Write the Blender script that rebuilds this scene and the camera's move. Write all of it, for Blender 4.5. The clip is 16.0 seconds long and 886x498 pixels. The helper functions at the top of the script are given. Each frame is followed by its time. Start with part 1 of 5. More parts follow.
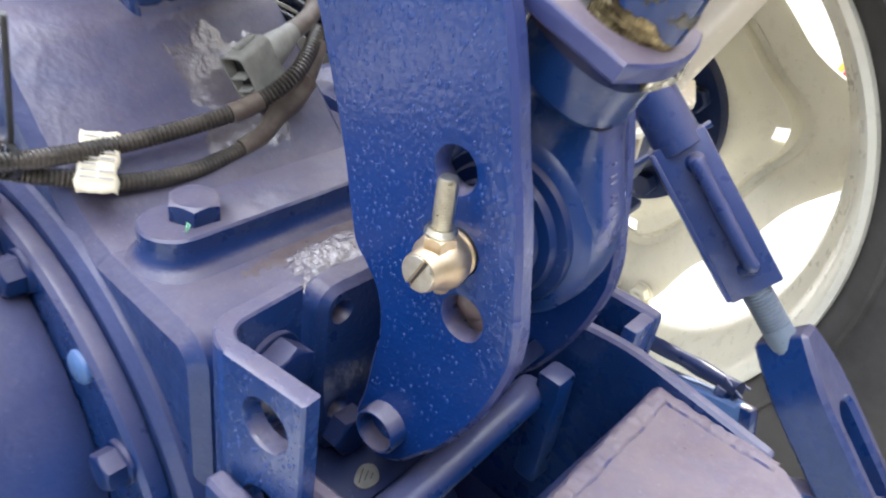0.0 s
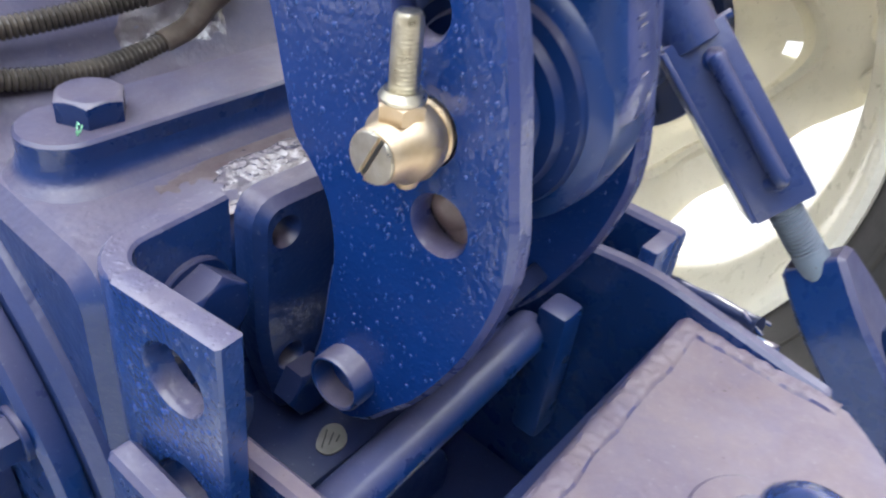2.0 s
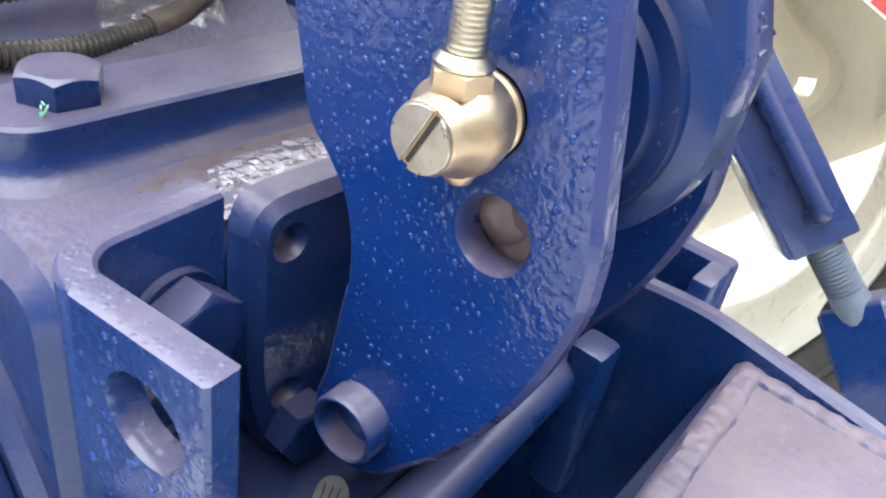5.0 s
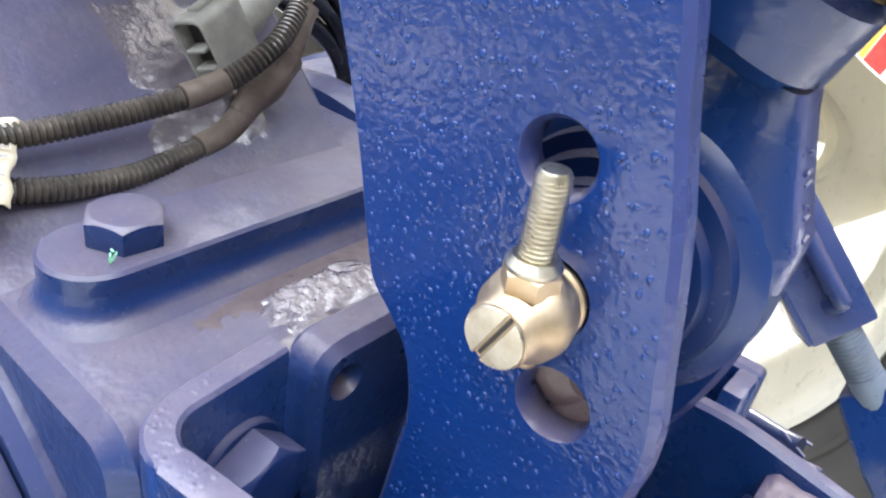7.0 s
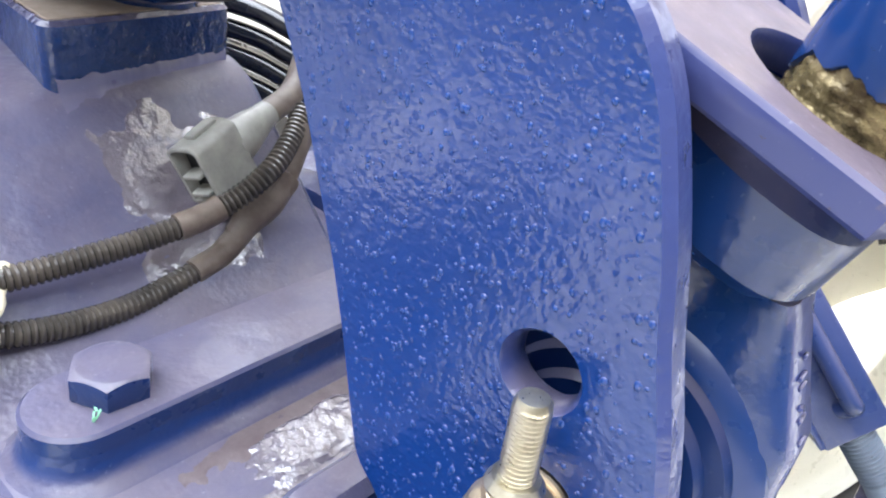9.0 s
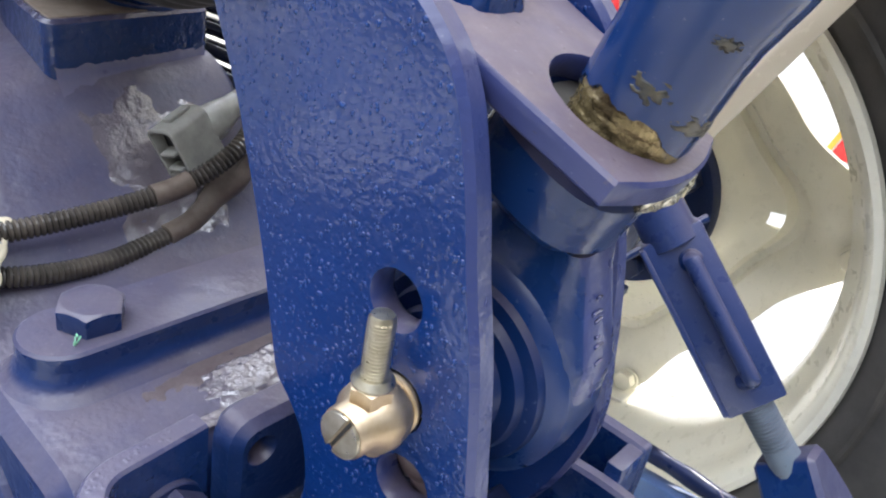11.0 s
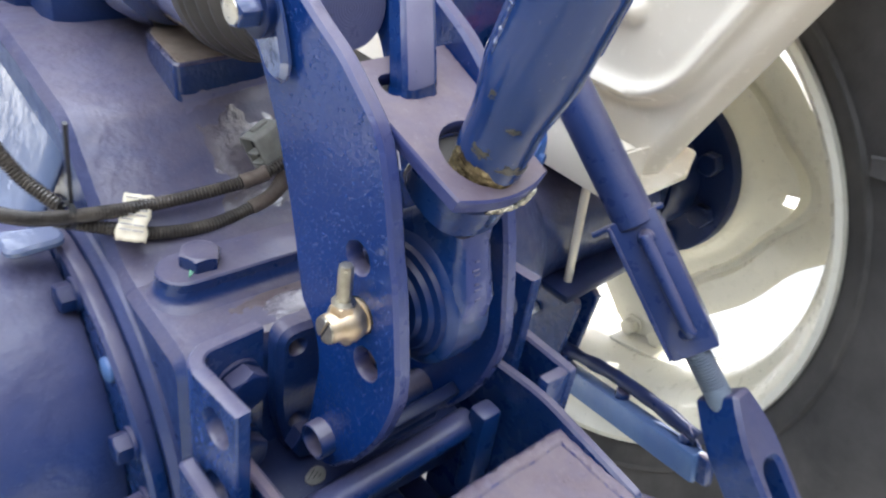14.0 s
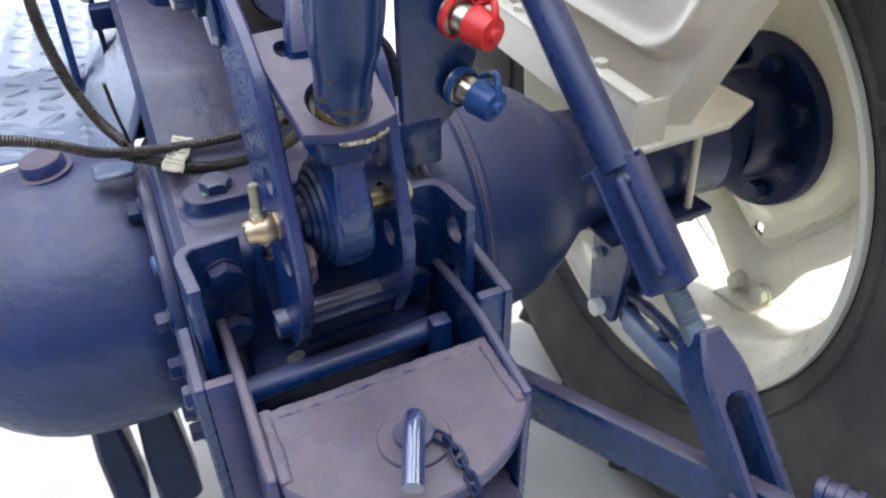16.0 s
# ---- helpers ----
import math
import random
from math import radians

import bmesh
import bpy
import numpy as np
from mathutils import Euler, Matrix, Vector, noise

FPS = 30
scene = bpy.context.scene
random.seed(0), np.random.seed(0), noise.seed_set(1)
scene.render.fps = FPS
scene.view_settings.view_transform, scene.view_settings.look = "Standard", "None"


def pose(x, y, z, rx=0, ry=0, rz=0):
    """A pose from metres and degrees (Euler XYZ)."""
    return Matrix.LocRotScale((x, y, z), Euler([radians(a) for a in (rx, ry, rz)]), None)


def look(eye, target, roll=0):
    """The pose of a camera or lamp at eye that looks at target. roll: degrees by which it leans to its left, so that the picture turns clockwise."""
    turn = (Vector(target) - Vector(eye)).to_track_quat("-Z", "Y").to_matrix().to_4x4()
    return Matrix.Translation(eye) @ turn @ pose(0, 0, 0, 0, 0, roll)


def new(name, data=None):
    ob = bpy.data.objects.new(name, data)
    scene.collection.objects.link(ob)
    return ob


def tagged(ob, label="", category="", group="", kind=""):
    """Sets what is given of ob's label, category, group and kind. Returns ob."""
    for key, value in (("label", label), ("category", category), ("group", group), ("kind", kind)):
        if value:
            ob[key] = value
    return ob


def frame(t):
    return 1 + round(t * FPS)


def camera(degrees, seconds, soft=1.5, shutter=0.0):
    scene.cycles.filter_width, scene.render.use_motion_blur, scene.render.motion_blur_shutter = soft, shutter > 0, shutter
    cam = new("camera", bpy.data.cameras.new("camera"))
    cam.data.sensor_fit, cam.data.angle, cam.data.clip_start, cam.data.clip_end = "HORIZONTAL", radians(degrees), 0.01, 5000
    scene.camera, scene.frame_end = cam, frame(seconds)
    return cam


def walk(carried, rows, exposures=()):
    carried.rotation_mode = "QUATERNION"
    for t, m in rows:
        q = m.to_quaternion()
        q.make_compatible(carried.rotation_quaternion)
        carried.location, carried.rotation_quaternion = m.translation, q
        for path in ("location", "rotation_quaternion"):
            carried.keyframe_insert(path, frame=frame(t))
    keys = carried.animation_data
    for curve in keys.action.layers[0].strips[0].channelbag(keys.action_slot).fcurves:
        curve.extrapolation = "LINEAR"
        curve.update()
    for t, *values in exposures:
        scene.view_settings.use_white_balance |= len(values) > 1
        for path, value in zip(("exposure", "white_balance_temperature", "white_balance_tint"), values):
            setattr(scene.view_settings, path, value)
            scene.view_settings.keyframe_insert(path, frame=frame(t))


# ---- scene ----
cam = camera(59.4, 16.0, soft=2.1, shutter=0.4)
PATH = [
    (0, (-0.262, -0.157, 0.998), (1.075, 0.86, -0.087), 9.3),
    (0.5, (-0.3, -0.199, 1.04), (1.014, 0.859, -0.035), 7.4),
    (1, (-0.3, -0.192, 1.027), (1.034, 0.839, -0.05), 8.0),
    (1.5, (-0.259, -0.171, 0.97), (1.08, 0.776, -0.174), 8.6),
    (2, (-0.208, -0.128, 0.933), (1.108, 0.818, -0.239), 8.2),
    (2.5, (-0.181, -0.099, 0.883), (1.084, 0.872, -0.325), 9.3),
    (3, (-0.153, -0.082, 0.874), (1.113, 0.87, -0.346), 9.9),
    (5.5, (-0.197, -0.094, 0.906), (1.212, 0.855, -0.15), 11.0),
    (6, (-0.201, -0.091, 0.913), (1.216, 0.866, -0.124), 11.4),
    (6.5, (-0.202, -0.087, 0.914), (1.217, 0.871, -0.118), 10.9),
    (7, (-0.195, -0.071, 0.93), (1.212, 0.919, -0.09), 10.3),
    (7.5, (-0.182, -0.063, 0.926), (1.221, 0.944, -0.083), 9.9),
    (8, (-0.175, -0.066, 0.918), (1.201, 0.956, -0.112), 10.0),
    (8.5, (-0.167, -0.059, 0.946), (1.203, 0.987, -0.068), 9.2),
    (9, (-0.175, -0.058, 0.962), (1.237, 1.001, 0.02), 9.5),
    (11.5, (-0.199, -0.128, 0.99), (1.187, 0.947, 0.03), 12.4),
    (12, (-0.159, -0.122, 0.997), (1.107, 1.08, 0.021), 10.8),
    (12.5, (-0.149, -0.132, 1.034), (1.069, 1.136, 0.08), 9.1),
    (13, (-0.151, -0.165, 1.036), (1.035, 1.116, 0.061), 9.2),
    (13.5, (-0.171, -0.193, 1.058), (0.99, 1.073, 0.034), 8.5),
    (14, (-0.257, -0.268, 1.097), (0.922, 0.926, 0.009), 9.4),
    (14.5, (-0.327, -0.371, 1.176), (0.887, 0.802, 0.103), 10.4),
    (15, (-0.306, -0.424, 1.165), (0.772, 0.843, 0.054), 9.9),
    (15.5, (-0.172, -0.454, 1.155), (0.615, 0.984, 0.009), 8.0),
    (16, (-0.123, -0.477, 1.156), (0.512, 0.985, -0.052), -0.7),
]
EXPOSURES = [(0.0, 1.28, 6350, 10), (1.0, 1.21, 6400, 10), (1.5, 1.15, 6400, 10), (3.0, 1.53, 6250, 10), (5.5, 1.55, 6400, 10), (7.0, 1.55, 6400, 10), (9.0, 1.73, 6300, 10), (10.2, 1.25, 6300, 10), (11.5, 0.8, 6300, 10), (12.0, 0.74, 6050, 10), (12.5, 1.15, 5950, 10), (13.0, 0.85, 5920, 10), (13.5, 0.78, 6030, 10), (14.0, 0.9, 6150, 10), (14.6, 1.0, 6300, 10), (15.0, 1.0, 6200, 10), (15.5, 0.5, 6120, 10), (16.0, 0.4, 6050, 10)]
walk(cam, [(t, look(eye, target, roll)) for t, eye, target, roll in PATH], EXPOSURES)

# ---- light ----
world = bpy.data.worlds.new("sky")
scene.world = world
world.use_nodes = True
wn, wl = world.node_tree.nodes, world.node_tree.links
wn.clear()
sky = wn.new("ShaderNodeTexSky")
sky.sky_type = "NISHITA"
sky.sun_disc = False
sky.sun_elevation, sky.sun_rotation = radians(39), radians(68)
sky.dust_density, sky.air_density = 4.0, 1.0
# hazy veil that grows brighter towards the zenith
way = wn.new("ShaderNodeTexCoord")
height = wn.new("ShaderNodeSeparateXYZ")
wl.new(way.outputs["Generated"], height.inputs["Vector"])
over = wn.new("ShaderNodeMapRange")
wl.new(height.outputs["Z"], over.inputs["Value"])
steep = wn.new("ShaderNodeMath")
steep.operation = "POWER"
steep.inputs[1].default_value = 1.8
wl.new(over.outputs["Result"], steep.inputs[0])
cie = wn.new("ShaderNodeMapRange")
cie.inputs["To Min"].default_value, cie.inputs["To Max"].default_value = 0.14, 1.0
wl.new(steep.outputs["Value"], cie.inputs["Value"])
cloud = wn.new("ShaderNodeMix")
cloud.data_type = "RGBA"
cloud.inputs["A"].default_value = (0, 0, 0, 1)
cloud.inputs["B"].default_value = (46.0, 48.5, 52.5, 1)
wl.new(cie.outputs["Result"], cloud.inputs["Factor"])
veil = wn.new("ShaderNodeMix")
veil.data_type = "RGBA"
veil.inputs["Factor"].default_value = 0.45
wl.new(cloud.outputs["Result"], veil.inputs["B"])
sky_out = wn.new("ShaderNodeBackground")
sky_out.inputs["Strength"].default_value = 0.15
world_out = wn.new("ShaderNodeOutputWorld")
wl.new(sky.outputs["Color"], veil.inputs["A"])
wl.new(veil.outputs["Result"], sky_out.inputs["Color"])
wl.new(sky_out.outputs["Background"], world_out.inputs["Surface"])
sun = new("sun", bpy.data.lights.new("sun", "SUN"))
sun.data.energy, sun.data.angle, sun.data.color = 4.6, radians(1.0), (1.0, 0.95, 0.88)
sun.matrix_world = look((3.0, 1.2, 2.6), (0, 0, 0))


# ---- materials ----
def material(name, build):
    m = bpy.data.materials.new(name)
    m.use_nodes = True
    nt = m.node_tree
    nt.nodes.clear()
    out = nt.nodes.new("ShaderNodeOutputMaterial")
    bsdf = nt.nodes.new("ShaderNodeBsdfPrincipled")
    nt.links.new(bsdf.outputs["BSDF"], out.inputs["Surface"])
    build(nt, bsdf)
    return m


def coords(nt, stretch=(1, 1, 1)):
    tc = nt.nodes.new("ShaderNodeTexCoord")
    mp = nt.nodes.new("ShaderNodeMapping")
    mp.inputs["Scale"].default_value = stretch
    nt.links.new(tc.outputs["Object"], mp.inputs["Vector"])
    return mp.outputs["Vector"]


def noise_tex(nt, vec, scale, detail=4.0, rough=0.55, distort=0.0):
    n = nt.nodes.new("ShaderNodeTexNoise")
    n.inputs["Scale"].default_value = scale
    n.inputs["Detail"].default_value = detail
    n.inputs["Roughness"].default_value = rough
    n.inputs["Distortion"].default_value = distort
    nt.links.new(vec, n.inputs["Vector"])
    return n.outputs["Fac"]


def ramp(nt, fac, lo, hi, a=0.0, b=1.0):
    r = nt.nodes.new("ShaderNodeMapRange")
    r.inputs["From Min"].default_value, r.inputs["From Max"].default_value = lo, hi
    r.inputs["To Min"].default_value, r.inputs["To Max"].default_value = a, b
    nt.links.new(fac, r.inputs["Value"])
    return r.outputs["Result"]


def mix_col(nt, fac, a, b):
    m = nt.nodes.new("ShaderNodeMix")
    m.data_type = "RGBA"
    for key, v in (("A", a), ("B", b)):
        if isinstance(v, tuple):
            m.inputs[key].default_value = (*v, 1)
        else:
            nt.links.new(v, m.inputs[key])
    if isinstance(fac, float):
        m.inputs["Factor"].default_value = fac
    else:
        nt.links.new(fac, m.inputs["Factor"])
    return m.outputs["Result"]


def times(nt, a, b):
    m = nt.nodes.new("ShaderNodeMath")
    m.operation = "MULTIPLY"
    for i, v in enumerate((a, b)):
        if isinstance(v, float):
            m.inputs[i].default_value = v
        else:
            nt.links.new(v, m.inputs[i])
    return m.outputs["Value"]


def bump(nt, bsdf, layers):
    """layers: (height socket, strength, distance)."""
    last = None
    for h, strength, dist in layers:
        b = nt.nodes.new("ShaderNodeBump")
        b.inputs["Strength"].default_value, b.inputs["Distance"].default_value = strength, dist
        nt.links.new(h, b.inputs["Height"])
        if last:
            nt.links.new(last, b.inputs["Normal"])
        last = b.outputs["Normal"]
    nt.links.new(last, bsdf.inputs["Normal"])
    if "Coat Normal" in bsdf.inputs:
        nt.links.new(last, bsdf.inputs["Coat Normal"])


def paint(name, base, other, rough=0.27, coat=0.2, grain=(900.0, 0.08, 0.0004), swell=(90.0, 0.1, 0.002), dust=0.85, drops=0.0, chips=0.0, ior=0.0, spec=0.35, veil=0.0, soil=(0.193, 0.151, 0.145)):
    """Machine paint: two tones, orange peel, a film of dust on what lies flat, runs and drops in thick coats, worn spots."""
    def build(nt, bsdf):
        v = coords(nt)
        tone = noise_tex(nt, v, 14.0, 5.0)
        col = mix_col(nt, ramp(nt, tone, 0.35, 0.7), base, other)
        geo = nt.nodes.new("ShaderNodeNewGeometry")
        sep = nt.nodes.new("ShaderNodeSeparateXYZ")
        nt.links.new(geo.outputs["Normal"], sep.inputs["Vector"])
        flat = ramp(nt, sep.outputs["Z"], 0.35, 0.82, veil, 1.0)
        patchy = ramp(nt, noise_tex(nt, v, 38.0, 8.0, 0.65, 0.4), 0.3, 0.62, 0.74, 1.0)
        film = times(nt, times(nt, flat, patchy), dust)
        stain = ramp(nt, noise_tex(nt, v, 22.0, 9.0, 0.68, 0.5), 0.42, 0.72)
        dirt = mix_col(nt, stain, soil, tuple(c * k for c, k in zip(soil, (0.72, 0.64, 0.58))))
        grit = ramp(nt, noise_tex(nt, v, 260.0, 4.0, 0.7), 0.52, 0.72, 0.0, 0.35)
        dirt = mix_col(nt, grit, dirt, tuple(c * 1.35 for c in soil))
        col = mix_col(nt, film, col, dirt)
        # pale specks in the colour stand in for glints on paint beads
        glint_specks = ramp(nt, noise_tex(nt, v, 520.0, 2.0, 0.5), 0.70, 0.74)
        col = mix_col(nt, times(nt, glint_specks, 0.12), col, (0.40, 0.42, 0.50))
        if chips:
            worn = ramp(nt, noise_tex(nt, v, 60.0, 10.0, 0.7, 0.6), 0.66, 0.70, 0.0, chips)
            col = mix_col(nt, worn, col, (0.16, 0.12, 0.09))
            pits = ramp(nt, noise_tex(nt, v, 330.0, 3.0, 0.6), 0.70, 0.73, 0.0, 0.8)
            col = mix_col(nt, pits, col, (0.05, 0.035, 0.03))
        nt.links.new(col, bsdf.inputs["Base Color"])
        r = ramp(nt, noise_tex(nt, v, 70.0, 6.0), 0.3, 0.7, rough * 0.75, rough * 1.35)
        add = nt.nodes.new("ShaderNodeMath")
        add.operation = "ADD"
        nt.links.new(r, add.inputs[0])
        nt.links.new(times(nt, film, 0.15), add.inputs[1])
        nt.links.new(add.outputs["Value"], bsdf.inputs["Roughness"])
        bsdf.inputs["Coat Weight"].default_value = coat
        bsdf.inputs["Specular IOR Level"].default_value = spec
        bsdf.inputs["Coat Roughness"].default_value = 0.07
        layers = [(noise_tex(nt, v, swell[0], 3.0), swell[1], swell[2]), (noise_tex(nt, v, grain[0], 2.0), grain[1], grain[2])]
        if drops:
            vor = nt.nodes.new("ShaderNodeTexVoronoi")
            vor.inputs["Scale"].default_value = 430.0
            nt.links.new(v, vor.inputs["Vector"])
            bead = ramp(nt, vor.outputs["Distance"], 0.08, 0.45, 1.0, 0.0)
            pick = nt.nodes.new("ShaderNodeSeparateXYZ")
            nt.links.new(vor.outputs["Color"], pick.inputs["Vector"])
            some = ramp(nt, pick.outputs["X"], 0.30, 0.75)
            layers.append((times(nt, bead, some), drops, 0.0011))
        bump(nt, bsdf, layers)
        if ior:
            bsdf.inputs["Coat IOR"].default_value = ior
            bsdf.inputs["Specular IOR Level"].default_value = 1.0
    return material(name, build)


def plain(name, base, other, rough=0.5, metal=0.0, scale=40.0, grain=600.0, depth=0.0003, strength=0.15, spec=0.5):
    def build(nt, bsdf):
        v = coords(nt)
        f = noise_tex(nt, v, scale, 7.0, 0.6)
        nt.links.new(mix_col(nt, ramp(nt, f, 0.35, 0.68), base, other), bsdf.inputs["Base Color"])
        nt.links.new(ramp(nt, noise_tex(nt, v, scale * 2.3, 5.0), 0.3, 0.7, rough * 0.8, min(1.0, rough * 1.25)), bsdf.inputs["Roughness"])
        bsdf.inputs["Metallic"].default_value = metal
        bsdf.inputs["Specular IOR Level"].default_value = spec
        bump(nt, bsdf, [(noise_tex(nt, v, grain, 3.0), strength, depth)])
    return material(name, build)


BLUE_A, BLUE_B = (0.005, 0.026, 0.112), (0.007, 0.034, 0.145)
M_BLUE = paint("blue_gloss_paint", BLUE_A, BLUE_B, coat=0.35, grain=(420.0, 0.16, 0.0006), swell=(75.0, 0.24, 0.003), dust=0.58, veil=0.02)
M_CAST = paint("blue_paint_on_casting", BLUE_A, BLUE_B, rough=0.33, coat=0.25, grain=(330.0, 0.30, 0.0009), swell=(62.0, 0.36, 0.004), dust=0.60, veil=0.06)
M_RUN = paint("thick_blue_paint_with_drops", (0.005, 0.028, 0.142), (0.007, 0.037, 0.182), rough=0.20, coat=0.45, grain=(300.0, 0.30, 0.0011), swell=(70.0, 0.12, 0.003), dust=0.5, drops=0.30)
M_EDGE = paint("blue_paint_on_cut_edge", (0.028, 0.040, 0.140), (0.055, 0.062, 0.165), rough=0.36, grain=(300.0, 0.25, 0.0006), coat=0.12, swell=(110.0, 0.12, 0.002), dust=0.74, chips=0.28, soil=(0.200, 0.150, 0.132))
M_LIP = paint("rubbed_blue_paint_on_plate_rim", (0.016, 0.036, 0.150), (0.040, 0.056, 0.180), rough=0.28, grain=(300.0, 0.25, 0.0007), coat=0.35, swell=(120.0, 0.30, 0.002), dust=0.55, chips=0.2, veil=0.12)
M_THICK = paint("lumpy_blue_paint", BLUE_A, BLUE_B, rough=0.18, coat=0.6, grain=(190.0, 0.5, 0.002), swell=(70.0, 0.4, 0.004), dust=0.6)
# pale tone holds dust and wear, and sky sheen on the plunger
M_DUSTSHEEN = paint("dusty_sheen_blue_paint", (0.10, 0.105, 0.20), (0.16, 0.15, 0.23), rough=0.32, coat=0.3, grain=(260.0, 0.2, 0.0006), swell=(60.0, 0.2, 0.003), dust=0.4, chips=0.2, veil=0.1)
# base lightened so that ripples look lit by the sky
M_GLINT = paint("blue_paint_with_pale_glints", (0.085, 0.080, 0.120), (0.15, 0.132, 0.155), rough=0.12, coat=1.0, grain=(300.0, 0.1, 0.0006), swell=(150.0, 0.45, 0.003), dust=0.4, ior=1.65)
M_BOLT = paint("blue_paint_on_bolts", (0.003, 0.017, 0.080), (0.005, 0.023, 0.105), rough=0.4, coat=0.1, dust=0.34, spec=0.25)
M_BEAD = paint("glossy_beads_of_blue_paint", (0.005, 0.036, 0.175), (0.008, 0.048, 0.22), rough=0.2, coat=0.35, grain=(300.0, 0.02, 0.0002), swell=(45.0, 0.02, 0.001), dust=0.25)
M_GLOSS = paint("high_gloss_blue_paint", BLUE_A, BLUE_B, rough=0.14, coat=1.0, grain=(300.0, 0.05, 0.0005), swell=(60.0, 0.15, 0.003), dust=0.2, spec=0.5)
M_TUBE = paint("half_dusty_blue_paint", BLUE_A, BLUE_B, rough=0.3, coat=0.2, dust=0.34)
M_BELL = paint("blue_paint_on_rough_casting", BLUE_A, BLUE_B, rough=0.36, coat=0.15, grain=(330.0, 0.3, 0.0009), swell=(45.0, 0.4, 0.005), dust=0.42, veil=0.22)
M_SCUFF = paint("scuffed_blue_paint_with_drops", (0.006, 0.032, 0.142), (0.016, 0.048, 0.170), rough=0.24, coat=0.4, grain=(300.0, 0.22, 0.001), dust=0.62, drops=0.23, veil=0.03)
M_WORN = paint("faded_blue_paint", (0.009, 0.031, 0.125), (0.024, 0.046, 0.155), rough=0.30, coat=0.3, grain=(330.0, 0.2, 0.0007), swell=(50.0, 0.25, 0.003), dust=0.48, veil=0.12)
# lightened base: wear on the pin, mirrored sky on keeper plates and cylinder
M_KEEP = paint("sheen_and_wear_blue_gloss", (0.02, 0.045, 0.15), (0.06, 0.09, 0.20), rough=0.14, coat=1.0, grain=(300.0, 0.1, 0.0006), swell=(40.0, 0.3, 0.004), dust=0.15, ior=1.85)
# darker copy of the blue; recessed and underside parts have shade in it
M_DARKSHADE = paint("dark_and_shaded_blue", (0.003, 0.011, 0.050), (0.004, 0.015, 0.068), rough=0.36, coat=0.0, dust=0.06, spec=0.3)
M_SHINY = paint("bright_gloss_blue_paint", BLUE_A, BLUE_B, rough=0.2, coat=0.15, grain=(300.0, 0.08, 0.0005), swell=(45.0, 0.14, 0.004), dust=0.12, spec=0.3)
M_CREAM = paint("cream_paint", (0.77, 0.688, 0.55), (0.80, 0.725, 0.595), rough=0.22, coat=0.6, swell=(25.0, 0.05, 0.004), dust=0.03)
M_RIM = paint("cream_rim_paint", (0.69, 0.665, 0.555), (0.76, 0.73, 0.61), rough=0.3, coat=0.25, swell=(20.0, 0.08, 0.004), dust=0.12, chips=0.10)
M_RUBBER = plain("tyre_rubber", (0.044, 0.042, 0.040), (0.084, 0.078, 0.073), rough=0.72, scale=9.0, grain=240.0, depth=0.0015, strength=0.3, spec=0.35)
M_BOOT = plain("dusty_black_rubber", (0.030, 0.027, 0.024), (0.062, 0.053, 0.045), rough=0.5, scale=25.0)
M_HOSE = plain("black_corrugated_plastic", (0.042, 0.037, 0.032), (0.095, 0.079, 0.064), rough=0.17, scale=60.0, spec=0.7)
M_TAPE = plain("brown_dusty_tape", (0.10, 0.072, 0.055), (0.20, 0.16, 0.13), rough=0.5, scale=70.0)
M_PLUG = plain("grey_connector_plastic", (0.24, 0.235, 0.21), (0.36, 0.35, 0.31), rough=0.4, scale=90.0)
M_CABLE = plain("glossy_black_cable_sheath", (0.012, 0.013, 0.016), (0.03, 0.03, 0.034), rough=0.12, spec=0.8)
M_BLACK = plain("black_socket_plastic", (0.012, 0.012, 0.012), (0.03, 0.03, 0.03), rough=0.4)
M_BRASS = plain("yellow_zinc_plate", (0.58, 0.45, 0.29), (0.68, 0.56, 0.41), rough=0.46, metal=1.0, scale=150.0, depth=0.0002)
M_DULL = plain("dull_brassy_steel", (0.30, 0.23, 0.12), (0.42, 0.35, 0.22), rough=0.38, metal=0.9, scale=120.0)
M_ZINC = plain("pale_zinc_plate", (0.52, 0.47, 0.35), (0.68, 0.64, 0.53), rough=0.32, metal=1.0, scale=160.0, depth=0.0002)
M_GREASE = plain("greasy_bare_steel", (0.06, 0.042, 0.018), (0.40, 0.31, 0.15), rough=0.25, metal=0.5, scale=120.0, grain=260.0, depth=0.002, strength=0.7)
M_SOIL = plain("brown_dust", (0.22, 0.17, 0.13), (0.33, 0.26, 0.20), rough=0.8, scale=60.0, grain=900.0, depth=0.0005, strength=0.3)
M_RUST = plain("rusty_dust", (0.085, 0.062, 0.066), (0.125, 0.098, 0.102), rough=0.4, scale=120.0, grain=500.0, depth=0.0006, strength=0.4)
M_LUMP = plain("dusty_brown_grease", (0.15, 0.105, 0.11), (0.27, 0.21, 0.22), rough=0.3, scale=60.0, grain=250.0, depth=0.001, strength=0.4)
M_SMEAR = plain("dark_grease", (0.014, 0.018, 0.022), (0.085, 0.070, 0.040), rough=0.35, scale=300.0)
M_DRIP = plain("silvery_grease", (0.30, 0.26, 0.17), (0.72, 0.70, 0.62), rough=0.22, metal=0.8, scale=200.0, grain=500.0, depth=0.001, strength=0.6)
M_THREAD = paint("worn_pale_blue_paint_on_thread", (0.08, 0.12, 0.18), (0.20, 0.23, 0.26), rough=0.45, dust=0.25, chips=0.85)
M_PALE = paint("rubbed_pale_blue_paint", (0.05, 0.11, 0.27), (0.09, 0.17, 0.34), rough=0.35, dust=0.2, chips=0.25)
